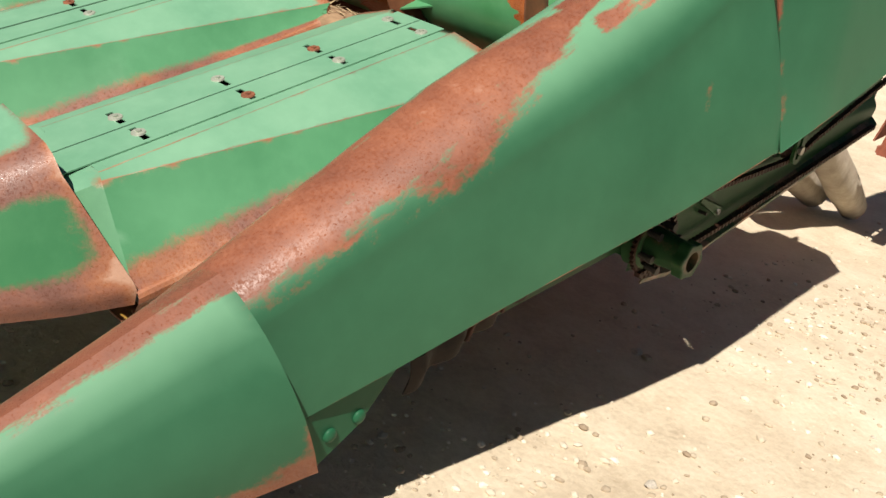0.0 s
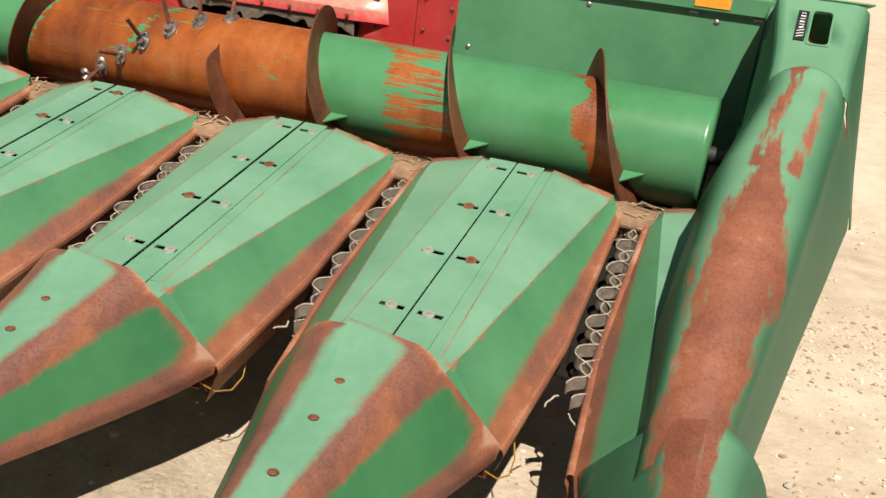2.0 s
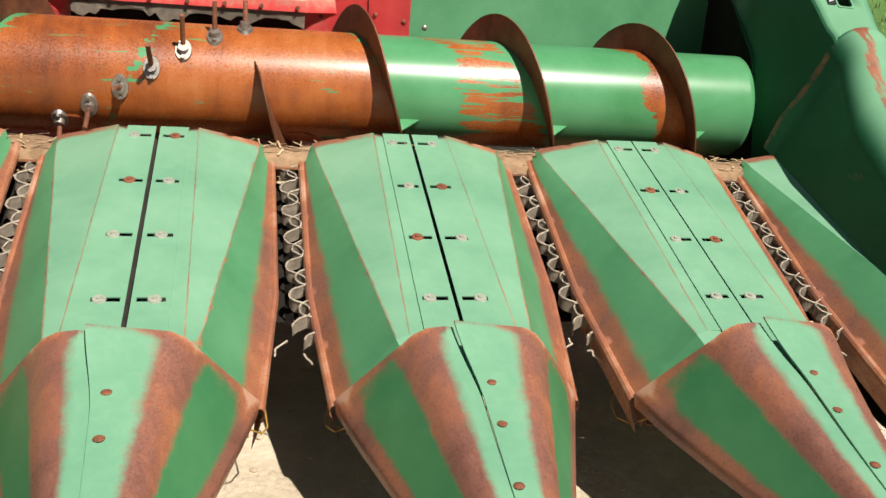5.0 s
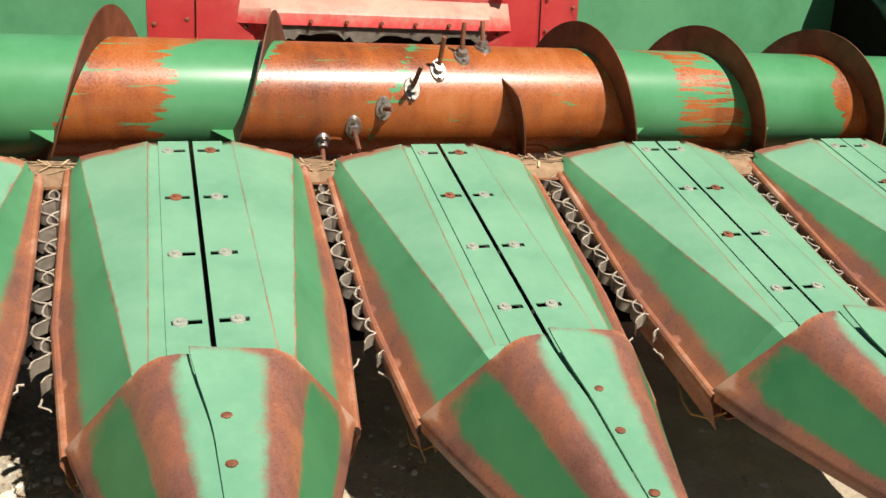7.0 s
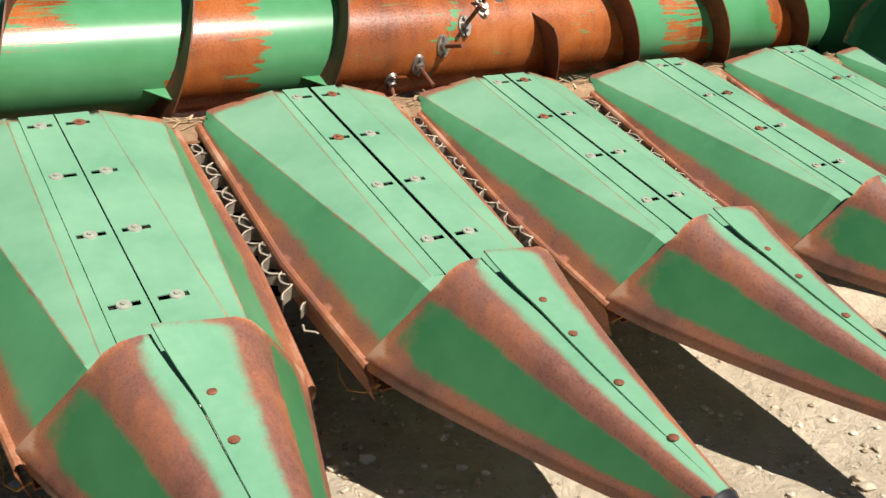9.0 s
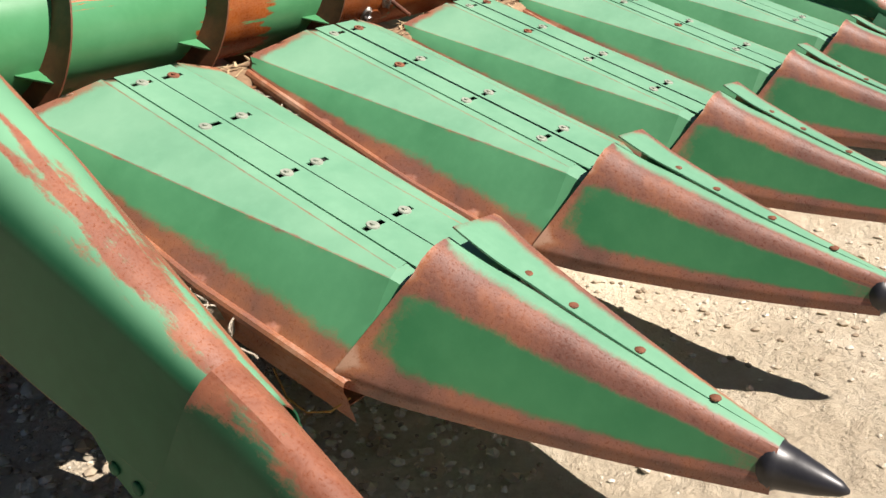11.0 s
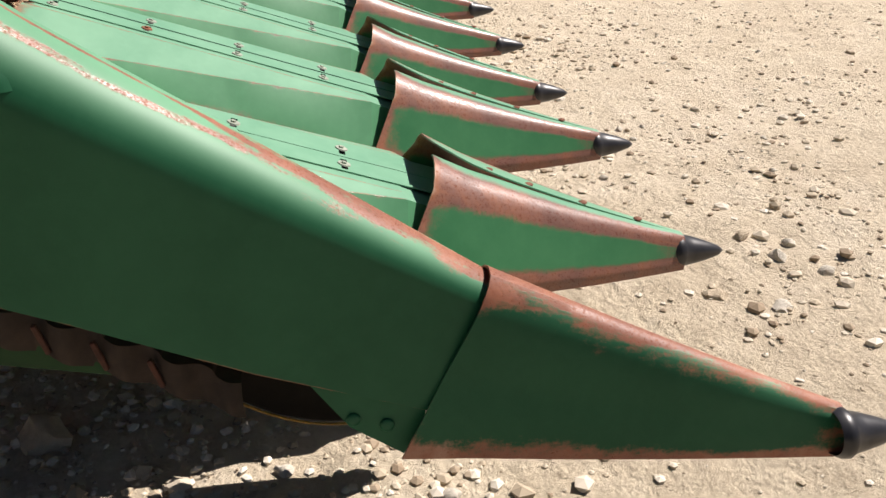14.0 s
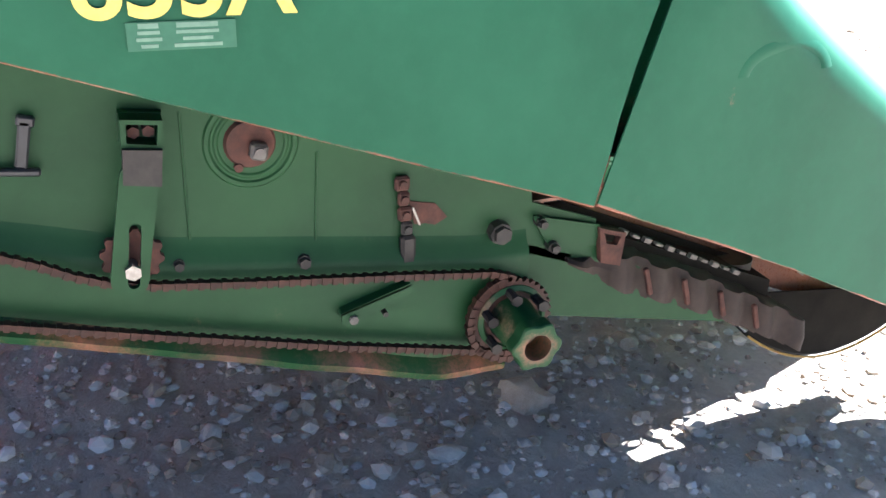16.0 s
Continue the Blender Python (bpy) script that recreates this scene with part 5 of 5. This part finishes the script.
    for i in range(n + 1):
        t = i / n
        y = 1.215 - 0.60 * t
        mid = 0.566 - 0.272 * t + 0.018 * math.sin(math.pi * t)
        f = (t * lugs) % 1.0
        h = 0.030 * smooth01(0.0, 0.22, t) * (1 + 0.30 * f) + 0.006
        wv = 0.012 * math.sin(2 * math.pi * t * lugs)
        secs.append([(X(-0.060 + wv), y, mid + h), (X(0.006 + wv), y, mid + h * 0.9), (X(0.016 + wv), y, mid), (X(0.010 + wv), y - 0.006 * f, mid - h)])
    loft(bm, secs)
    weld(bm)
    bmesh.ops.solidify(bm, geom=list(bm.faces), thickness=0.008)
    bl = part("outer_belt", bm, WORN, dr, "dull dark corrugated rubber belt")
    for k in range(4):
        t = (1.9 + k) / lugs
        y, mid = 1.215 - 0.60 * t, 0.566 - 0.272 * t + 0.018 * math.sin(math.pi * t)
        bm = mesh()
        box(bm, (0.010, 0.010, 0.062), (X(0.018), y, mid), Matrix.Rotation(-0.30, 3, "X"), 0.002)
        part("cleat", bm, AGED, bl)
    # links of the return run above the belt
    bm = mesh()
    for k in range(11):
        y = 1.09 - 0.028 * k
        z = 0.600 - 0.46 * (1.09 - y)
        box(bm, (0.012, 0.018, 0.006 if k % 2 else 0.010), (X(-0.012), y, z), Matrix.Rotation(0.42, 3, "X"), 0.001)
    part("return_chain", bm, DULL, dr)
    # curved nose pan
    bm = mesh()
    rim = lambda t: 0.245 - 0.122 * math.sin(math.pi * min(1.0, 0.08 + 0.80 * t)) ** 0.8 + 0.03 * (1 - t)
    secs = []
    for i in range(21):
        t = i / 20
        y = 0.665 - 0.43 * t
        zb, zt2 = rim(t), 0.350 - 0.05 * t
        secs.append([(X(-0.100), y, zt2), (X(-0.096), y, (zt2 + zb) / 2), (X(-0.100), y, zb + 0.012), (X(-0.112), y, zb), (X(-0.150), y, zb + 0.004)])
    loft(bm, secs)
    weld(bm)
    bmesh.ops.solidify(bm, geom=list(bm.faces), thickness=0.005)
    pan = part("nose_pan", bm, SHADE_STEEL, dr, "dark curved nose pan with a yellow lower edge")
    bm = mesh()
    for i in range(20):
        q = [(X(-0.098), 0.665 - 0.43 * j / 20, rim(j / 20) + 0.004) for j in (i, i + 1)]
        rod(bm, q[0], q[1], 0.0030, None, 6)
    part("edge_trim", bm, OCHRE, pan, "worn yellow edge")
    # added black sheet in place of the shade behind the belt
    bm = mesh()
    plate_of(bm, X(-0.13), [(1.20, 0.64), (0.72, 0.44), (0.72, 0.34), (1.20, 0.50)], s * 0.004)
    part("shade_sheet", bm, SHADE_STEEL, dr)
    return dr


build_drive(-1)
build_drive(1)


# ---------------------------------------------------------------- decals, reflector and marks
def letters(text, size, mat, name, parent, m, depth=0.0006):
    cu = bpy.data.curves.new(name, "FONT")
    cu.body, cu.size, cu.extrude, cu.align_x = text, size, depth, "CENTER"
    cu.offset = 0.022 * size
    tmp = new(name, cu)
    me = bpy.data.meshes.new_from_object(tmp.evaluated_get(bpy.context.evaluated_depsgraph_get()))
    bpy.data.objects.remove(tmp)
    me.materials.append(mat)
    ob = new(name, me)
    ob.parent, ob.matrix_local = parent, m
    return ob


def shield_marks(side, rear):
    lo = along(WALL_LO[side], 1.30)
    top = CAP_C[side] + CAP_W[side]

    def wall(y, z, out=0.002):
        zl = 0.772 + 0.342 * (y - 1.285) + (0.02 if side > 0 else 0)
        w0 = lo + 0.010 - 0.03 * smooth01(1.3, 2.3, y)
        k = (z - zl) / (1.425 - 0.05 - zl)
        return Vector((side * (w0 + (top - w0) * k + out), y, z))

    def face(y, z, out=0.003):
        o = wall(y, z, out)
        up = (wall(y, z + 0.05) - wall(y, z)).normalized()
        alongy = (wall(y + 0.05, z) - wall(y, z)).normalized() * (-1 if side < 0 else 1)
        nrm = alongy.cross(up).normalized()
        return Matrix(((alongy.x, up.x, nrm.x, o.x), (alongy.y, up.y, nrm.y, o.y), (alongy.z, up.z, nrm.z, o.z), (0, 0, 0, 1)))

    m = face(1.873, 1.090, 0.004) @ Matrix.Diagonal((1.12, 1, 1, 1))
    ob = letters("653A", 0.104, YELLOW, "model_number", rear, m)
    ob["label"] = "yellow model number 653A"
    # small sticker with unreadable print
    bm = mesh()
    box(bm, (0.125, 0.034, 0.0008), (0, 0, 0))
    st = part("sticker", bm, STICKER, rear, "small pale green sticker")
    st.matrix_local = face(1.880, 1.066, 0.003)
    rnd = random.Random(3)
    for r in range(4):
        for x0, w in ((-0.055, 0.035), (-0.012, 0.060)):
            bm = mesh()
            w2 = w * rnd.uniform(0.55, 1.0)
            box(bm, (w2, 0.0042 if r else 0.006, 0.0006), (x0 + w / 2, 0.0125 - 0.008 * r, 0.0008))
            part("print_bar", bm, FAINT, st)
    # badge: a plain dark shield with a yellow rim, above the number
    bm = mesh()
    box(bm, (0.075, 0.105, 0.0008), (0, 0, 0), None, 0.0)
    bmesh.ops.bevel(bm, geom=[e for e in bm.edges if abs((e.verts[0].co - e.verts[1].co).z) > 0.0005], offset=0.018, segments=4, affect="EDGES")
    bd = part("badge", bm, YELLOW, rear, "dark badge with a yellow rim")
    bd.matrix_local = face(1.875, 1.255, 0.003)
    bm = mesh()
    box(bm, (0.066, 0.096, 0.0008), (0, 0, 0.001), None, 0.0)
    bmesh.ops.bevel(bm, geom=[e for e in bm.edges if abs((e.verts[0].co - e.verts[1].co).z) > 0.0005], offset=0.016, segments=4, affect="EDGES")
    part("badge_field", bm, BLACK, bd)
    bm = mesh()
    box(bm, (0.046, 0.009, 0.0006), (0, -0.030, 0.0018))
    part("badge_bar", bm, YELLOW, bd)


STICKER = simple("faded_sticker", (0.020, 0.105, 0.054), (0.034, 0.138, 0.070), 0.6, 0, 60, 0.1)
shield_marks(1, REAR_R)
shield_marks(-1, REAR_L)


def cap_label():
    """Dark striped label beside the slot on the cap."""
    ctr = CAP_C[1]
    bm = mesh()
    tilt = Matrix.Rotation(math.atan2(0.085, 0.10), 3, "X")
    at = Vector((ctr - 0.056, 1.370, 1.3465))
    box(bm, (0.030, 0.128, 0.002), at, tilt)
    lb = part("cap_label", bm, BLACK, REAR_R, "dark label with pale marks")
    for k in range(9):
        bm = mesh()
        off = tilt @ Vector((0, 0.052 - 0.0125 * k, 0.0016))
        box(bm, (0.014 if k < 6 else 0.022, 0.0030 + 0.003 * (k % 2) * (k < 6), 0.001), at + off, tilt @ Matrix.Rotation(0.0 if k < 5 else 0.4, 3, "Z"))
        part("mark", bm, WHITE, lb)


cap_label()


def beam_marks():
    bm = mesh()
    box(bm, (0.135, 0.004, 0.045), (1.925, 2.178, 1.392), None, 0.001)
    part("reflector", bm, AMBER, FRAME_OB, "amber reflector strip")
    # white bars painted for the bright glints under the beam
    for x in (1.86, 2.10):
        bm = mesh()
        box(bm, (0.034, 0.006, 0.008), (x, 2.203, 1.347), None, 0.001)
        part("glint_bar", bm, WHITE, FRAME_OB)


beam_marks()


# ---------------------------------------------------------------- loose straw on the trough lip
def build_straw():
    rnd = random.Random(11)
    bm = mesh()
    for k in range(520):
        x = rnd.uniform(-2.0, 2.05)
        y = rnd.uniform(1.225, 1.345)
        z = 0.716 + 0.28 * min(0.06, y - 1.225) + 0.012 * rnd.random()
        a, L = rnd.uniform(0, math.pi), rnd.uniform(0.02, 0.09)
        v = Vector((math.cos(a) * L, math.sin(a) * L * 0.6, rnd.uniform(-0.006, 0.012)))
        w = Vector((-math.sin(a), math.cos(a), 0)) * rnd.uniform(0.001, 0.004)
        p = Vector((x, y, z))
        f = [bm.verts.new(q) for q in (p - w, p + v - w, p + v + w, p + w)]
        bm.faces.new(f)
    part_ob = part("straw_litter", bm, STRAW)
    tagged(part_ob, "thin dry straw and husk litter on the trough", "straw", kind="stuff")
    bm = mesh()
    heap = ((1.215, 0.690), (1.222, 0.712), (1.25, 0.724), (1.29, 0.734), (1.325, 0.736), (1.345, 0.732), (1.352, 0.690))
    loft(bm, [[(-2.08 + 4.28 * i / 160, y + 0.008 * noise.noise((i * 0.5, y * 20, 3)), z + (0.012 * noise.noise((i * 0.35, y * 14, 1)) if z > 0.7 else 0.0)) for y, z in heap] for i in range(161)])
    tagged(part("dust_layer", bm, DUST, None, smooth=True), "packed husk and dust on the trough lip", "dust", kind="stuff")


build_straw()

# ---------------------------------------------------------------- stones
STONE = simple("pale_limestone", (0.40, 0.36, 0.30), (0.72, 0.66, 0.56), 0.9, 0, 25, 0.6, 0.004)
STONE2 = simple("brown_clod", (0.36, 0.28, 0.19), (0.62, 0.52, 0.39), 0.95, 0, 25, 0.7, 0.004)


def stone_mesh(seed, sub=2):
    bm = mesh()
    bmesh.ops.create_icosphere(bm, subdivisions=sub, radius=1.0)
    for v in bm.verts:
        d = 1 + 0.55 * noise.noise(v.co * 1.1 + Vector((seed * 7.3, 0, 0))) + 0.14 * noise.noise(v.co * 3 + Vector((0, seed * 3.1, 0)))
        v.co *= d
        v.co.z *= 0.72
    return bm


def build_stones():
    rnd = random.Random(21)
    protos = []
    for k in range(6):
        me = bpy.data.meshes.new("stone")
        bm = stone_mesh(k)
        bm.to_mesh(me)
        bm.free()
        me.polygons.foreach_set("use_smooth", [True] * len(me.polygons))
        me.set_sharp_from_angle(angle=radians(38))
        me.materials.append(STONE if k % 3 else STONE2)
        protos.append(me)
    spots = [(-1.767, 1.106, 0.062), (-1.35, -0.71, 0.028), (-1.0, -0.95, 0.024), (-1.45, -0.87, 0.030), (-1.66, 1.84, 0.03), (-1.60, 0.72, 0.034),
             (-1.62, -0.36, 0.026), (-1.55, -0.40, 0.024), (-1.58, -0.46, 0.020), (-1.16, -1.0, 0.03), (-1.05, -1.10, 0.024), (-1.25, -1.12, 0.027), (-1.9, 1.35, 0.035), (-1.86, 1.62, 0.03), (-1.45, 1.95, 0.03)]
    for k in range(150):
        if k < 90:
            x, y = rnd.uniform(-0.8, 5.5), rnd.uniform(-3.2, -0.1)
        elif k < 125:
            x, y = rnd.uniform(-2.4, -1.2), rnd.uniform(0.2, 2.4)
        else:
            x, y = rnd.uniform(2.1, 3.4), rnd.uniform(0.3, 4.5)
        spots.append((x, y, rnd.choice((0.009, 0.011, 0.013, 0.017, 0.023)) * (1 if k < 125 else 0.7)))
    for x, y, r in spots:
        ob = new("stone", rnd.choice(protos))
        ob.location = (x, y, terrain(x, y) + 0.18 * r)
        ob.rotation_euler = (rnd.uniform(-0.3, 0.3), rnd.uniform(-0.3, 0.3), rnd.uniform(0, 6.28))
        ob.scale = (r * rnd.uniform(0.8, 1.3), r * rnd.uniform(0.8, 1.2), r * rnd.uniform(0.8, 1.1))
        tagged(ob, "loose pale limestone lying on dry soil", "stone", "loose stones")
    # gravel too small to pick apart
    base = []
    for k in range(5):
        bm = stone_mesh(30 + k, 1)
        base.append(([tuple(v.co) for v in bm.verts], [tuple(v.index for v in f.verts) for f in bm.faces]))
        bm.free()
    verts, faces = [], []
    zones = [(-2.6, -1.0, 0.1, 2.6, -2200), (-1.7, 5.0, -3.4, -0.2, -1900), (-2.7, 0.3, -1.6, 2.6, 5200), (0.3, 8.5, -5.0, 0.3, 9000), (-2.5, 2.3, -0.4, 1.6, 1800), (1.9, 5.2, -0.6, 6.0, 5200), (2.2, 4.6, -0.9, 3.6, 8000), (2.0, 7.0, 4.0, 14.0, 1600)]
    zones = [z + (0,) for z in zones] + [(-1.7, 2.6, -2.0, -0.42, 480, 1), (-2.6, -1.2, -0.2, 2.5, 420, 1)]  # the last two: lumps of dug soil
    for x0, x1, y0, y1, n, lumps in zones:
        for _ in range(abs(n)):
            x, y = rnd.uniform(x0, x1), rnd.uniform(y0, y1)
            if noise.noise((x * 0.9, y * 0.9, 7.0)) < rnd.uniform(-0.6, 0.35):
                continue
            r = 0.0030 + 0.010 * rnd.random() ** 3.2 if n > 0 else 0.005 + 0.013 * rnd.random() ** 2.2
            if lumps:
                r = 0.007 + 0.020 * rnd.random() ** 2.0
            vs, fs = base[rnd.randrange(5)]
            a = rnd.uniform(0, 6.28)
            c, s = math.cos(a), math.sin(a)
            o = len(verts)
            z0 = terrain(x, y) + 0.15 * r
            sx, sy = rnd.uniform(0.8, 1.4) * r, rnd.uniform(0.8, 1.2) * r
            verts += [(x + c * p[0] * sx - s * p[1] * sy, y + s * p[0] * sx + c * p[1] * sy, z0 + p[2] * r) for p in vs]
            faces += [tuple(o + i for i in f) for f in fs]
    me = bpy.data.meshes.new("gravel")
    me.from_pydata(verts, [], faces)
    m, n, l, b = material("mixed_gravel")
    g = n.new("ShaderNodeNewGeometry")
    l.new(ramp(n, l, g.outputs["Random Per Island"], [(0.0, (0.28, 0.21, 0.14)), (0.4, (0.50, 0.42, 0.31)), (0.8, (0.66, 0.59, 0.48)), (1.0, (0.76, 0.70, 0.60))]), b.inputs["Base Color"])
    put(b.inputs["Roughness"], 0.92)
    me.materials.append(m)
    tagged(new("gravel", me), "scattered fine pale gravel and clods", "gravel", kind="stuff")


build_stones()


# ---------------------------------------------------------------- grass verge and field
def build_grass():
    m, n, l, b = material("grass_blades")
    g = n.new("ShaderNodeNewGeometry")
    l.new(ramp(n, l, g.outputs["Random Per Island"], [(0.0, (0.035, 0.10, 0.012)), (0.6, (0.10, 0.20, 0.03)), (1.0, (0.24, 0.26, 0.08))]), b.inputs["Base Color"])
    put(b.inputs["Roughness"], 0.6)
    turf = simple("field_green", (0.040, 0.11, 0.018), (0.11, 0.22, 0.045), 0.9, 0, 6, 0.6, 0.05)
    xs = [7.6, 8.2, 9, 10, 12, 15, 20, 30, 60, 120, 300]
    ys = [-300, -120, -60, -30, -15, -8, -5, -3, -1, 1, 3, 5, 7, 9, 11, 13, 16, 20, 26, 35, 50, 60, 120, 300]
    verts = [(x + (0.5 * noise.noise((y * 0.4, 0, 3)) - 0.10 * max(0, -y) * 1.4 if x == 7.6 and y > -10 else 0), y, ground_height(x, y) + (0.03 if x > 7.6 else 0.004) + (0.2 * smooth01(9, 14, x))) for y in ys for x in xs]
    w = len(xs)
    faces = [(j * w + i, j * w + i + 1, (j + 1) * w + i + 1, (j + 1) * w + i) for j in range(len(ys) - 1) for i in range(w - 1)]
    me = bpy.data.meshes.new("grass_field")
    me.from_pydata(verts, [], faces)
    me.materials.append(turf)
    tagged(new("grass_field", me), "green grass verge and low crop field beyond the yard", "grass", kind="structure")
    rnd = random.Random(8)
    verts, faces = [], []
    for k in range(26000):
        if k < 15000:
            y = rnd.uniform(-6, 24)
            x = 7.5 + 0.5 * noise.noise((y * 0.4, 0, 3)) - 0.14 * max(0, -y) + abs(rnd.gauss(0, 1.0))
        else:
            y = rnd.uniform(-6, 40)
            x = rnd.uniform(8, 16)
        z = ground_height(x, y) + (0.2 * smooth01(9, 14, x))
        h = rnd.uniform(0.05, 0.20)
        a = rnd.uniform(0, 6.28)
        dx, dy = math.cos(a), math.sin(a)
        wd = rnd.uniform(0.004, 0.010) * (1.6 if k >= 15000 else 1)
        o = len(verts)
        bend = rnd.uniform(0.1, 0.7) * h
        verts += [(x - dy * wd, y + dx * wd, z), (x + dy * wd, y - dx * wd, z), (x + dx * bend * 0.4 + dy * wd * 0.6, y + dy * bend * 0.4 - dx * wd * 0.6, z + h * 0.6), (x + dx * bend, y + dy * bend, z + h)]
        faces += [(o, o + 1, o + 2), (o, o + 2, o + 3)]
    me = bpy.data.meshes.new("grass")
    me.from_pydata(verts, [], faces)
    me.materials.append(m)
    tagged(new("grass", me), "rough green grass along the yard's edge", "grass", kind="stuff")


build_grass()


# ---------------------------------------------------------------- things behind the header
RACK = simple("rust_red_steel", (0.16, 0.045, 0.025), (0.38, 0.12, 0.07), 0.7, 0.1, 30, 0.4)


def build_logs():
    LOG = simple("weathered_timber", (0.24, 0.20, 0.15), (0.52, 0.46, 0.37), 0.9, 0, 14, 0.8, 0.008)
    for a, b, r in (((1.62, 4.20, 0.08), (1.55, 3.2, 0.55), 0.105), ((1.80, 4.28, 0.07), (1.82, 3.2, 0.60), 0.085)):
        a, b = Vector(a), Vector(b)
        bm = mesh()
        q = (b - a).to_track_quat("Z", "Y")
        secs = []
        for i in range(9):
            t = i / 8
            rr = r * (0.35 if i == 0 else 0.82 if i == 1 else 1.0) * (1 + 0.06 * math.sin(5 * t + r * 90))
            p = a + (b - a) * (t if i > 1 else 0.02 * i)
            secs.append([p + q @ Vector((rr * math.cos(k * math.pi / 7), rr * math.sin(k * math.pi / 7), 0)) * (1 + 0.16 * noise.noise((4 * t, 1.5 * math.cos(k * math.pi / 7), 1.5 * math.sin(k * math.pi / 7) + 20 * r))) for k in range(14)])
        loft(bm, secs, closed=True)
        bmesh.ops.holes_fill(bm, edges=bm.edges, sides=0)
        bmesh.ops.recalc_face_normals(bm, faces=bm.faces)
        tagged(part("prop_log", bm, LOG, smooth=True), "weathered grey timber prop under the header", "timber", "timber props")


build_logs()


def build_ladder():
    """The rust-red boarding ladder that hangs from an arm of the machine behind the header."""
    f = thing("boarding_ladder", "rust-red steel boarding ladder hanging behind the header", "ladder")
    rx = lambda z: 2.17 + 0.18 * (z - 0.455)
    for y in (3.75, 4.40):
        bm = mesh()
        secs = [[(rx(z) + dx, y + dy, z) for dx, dy in ((-0.03, -0.022), (0.03, -0.022), (0.03, 0.022), (-0.03, 0.022))] for z in (0.42, 0.8, 1.2, 1.75)]
        loft(bm, secs, closed=True)
        bmesh.ops.holes_fill(bm, edges=bm.edges, sides=0)
        bmesh.ops.recalc_face_normals(bm, faces=bm.faces)
        part("rail", bm, RACK, f)
    for z in (0.47, 0.80, 1.13, 1.46):
        x = rx(z)
        bm = mesh()
        for dx in (-0.20, -0.10, -0.03):
            box(bm, (0.035, 0.64, 0.035), (x + dx, 4.075, z), None, 0.003)
        for y in (3.77, 3.93, 4.09, 4.25, 4.38):
            box(bm, (0.20, 0.03, 0.025), (x - 0.11, y, z), None, 0.003)
        part("tread", bm, RACK, f, "perforated steel tread")
    bm = mesh()
    plate = [(rx(z) + dx, 3.735, z) for z, dx in ((0.45, -0.20), (0.45, -0.05), (1.50, -0.05), (1.50, -0.26))]
    f0 = bm.faces.new([bm.verts.new(p) for p in plate])
    f0.normal_update()
    bmesh.ops.solidify(bm, geom=[f0], thickness=0.008)
    part("side_plate", bm, RACK, f, "solid rust-red side plate")
    bm = mesh()
    plate = [(rx(z) - 0.24, y, z) for y, z in ((3.75, 0.50), (4.30, 0.62), (4.30, 1.5), (3.75, 1.5))]
    f0 = bm.faces.new([bm.verts.new(p) for p in plate])
    f0.normal_update()
    bmesh.ops.solidify(bm, geom=[f0], thickness=0.008)
    part("back_plate", bm, RACK, f)
    bm = mesh()
    box(bm, (1.95, 0.10, 0.10), (1.32, 3.58, 1.32), None, 0.008)
    box(bm, (0.10, 0.85, 0.08), (2.20, 4.0, 1.32), None, 0.008)
    part("mounting_arm", bm, RACK, f)


build_ladder()


# ---------------------------------------------------------------- shade tree beside the yard
def build_tree():
    rnd = random.Random(4)
    # stands out of view, placed for the leafy shadow it throws on the gravel
    x0, y0 = 8.5, 11.0
    t = thing("shade_tree", "leafy green tree at the yard's edge", "tree", (x0, y0, terrain(x0, y0)))
    bark = simple("grey_bark", (0.09, 0.07, 0.05), (0.22, 0.18, 0.14), 0.95, 0, 14, 0.8, 0.01)
    leaf = simple("tree_leaf", (0.035, 0.085, 0.015), (0.10, 0.19, 0.04), 0.6, 0, 3, 0.1)
    bm = mesh()
    loft(bm, [[(r * math.cos(a) + 0.05 * math.sin(z), r * math.sin(a), z) for a in (2 * math.pi * k / 12 for k in range(12))] for z, r in ((-0.05, 0.26), (0.3, 0.19), (1.2, 0.16), (2.4, 0.14), (3.6, 0.10), (5.0, 0.05))], closed=True)
    part("trunk", bm, bark, t, smooth=True)
    tips = []
    for k in range(11):
        a, h = k * 2.4, 1.9 + 0.28 * k
        p = Vector((0, 0, h))
        d = Vector((math.cos(a), math.sin(a), 0.55 + 0.05 * k)).normalized()
        L = 1.7 - 0.08 * k
        q = p + d * L
        bm = mesh()
        rod(bm, p, q, 0.07 - 0.003 * k, 0.02, 8)
        part("limb", bm, bark, t)
        tips += [p + d * L * f for f in (0.5, 0.75, 1.0)]
    tips.append(Vector((0, 0, 5.1)))
    verts, faces = [], []
    for c in tips:
        for _ in range(180):
            p = c + Vector((rnd.gauss(0, 0.36), rnd.gauss(0, 0.36), rnd.gauss(0, 0.30)))
            q = Euler((rnd.uniform(0, 6.28), rnd.uniform(0, 6.28), rnd.uniform(0, 6.28))).to_matrix()
            s = rnd.uniform(0.05, 0.10)
            o = len(verts)
            verts += [tuple(p + q @ Vector(v) * s) for v in ((-1, 0, 0), (0, -0.45, 0.1), (1, 0, 0), (0, 0.45, 0.1))]
            faces.append((o, o + 1, o + 2, o + 3))
    me = bpy.data.meshes.new("crown")
    me.from_pydata(verts, [], faces)
    me.materials.append(leaf)
    ob = new("crown", me)
    ob.parent = t


build_tree()
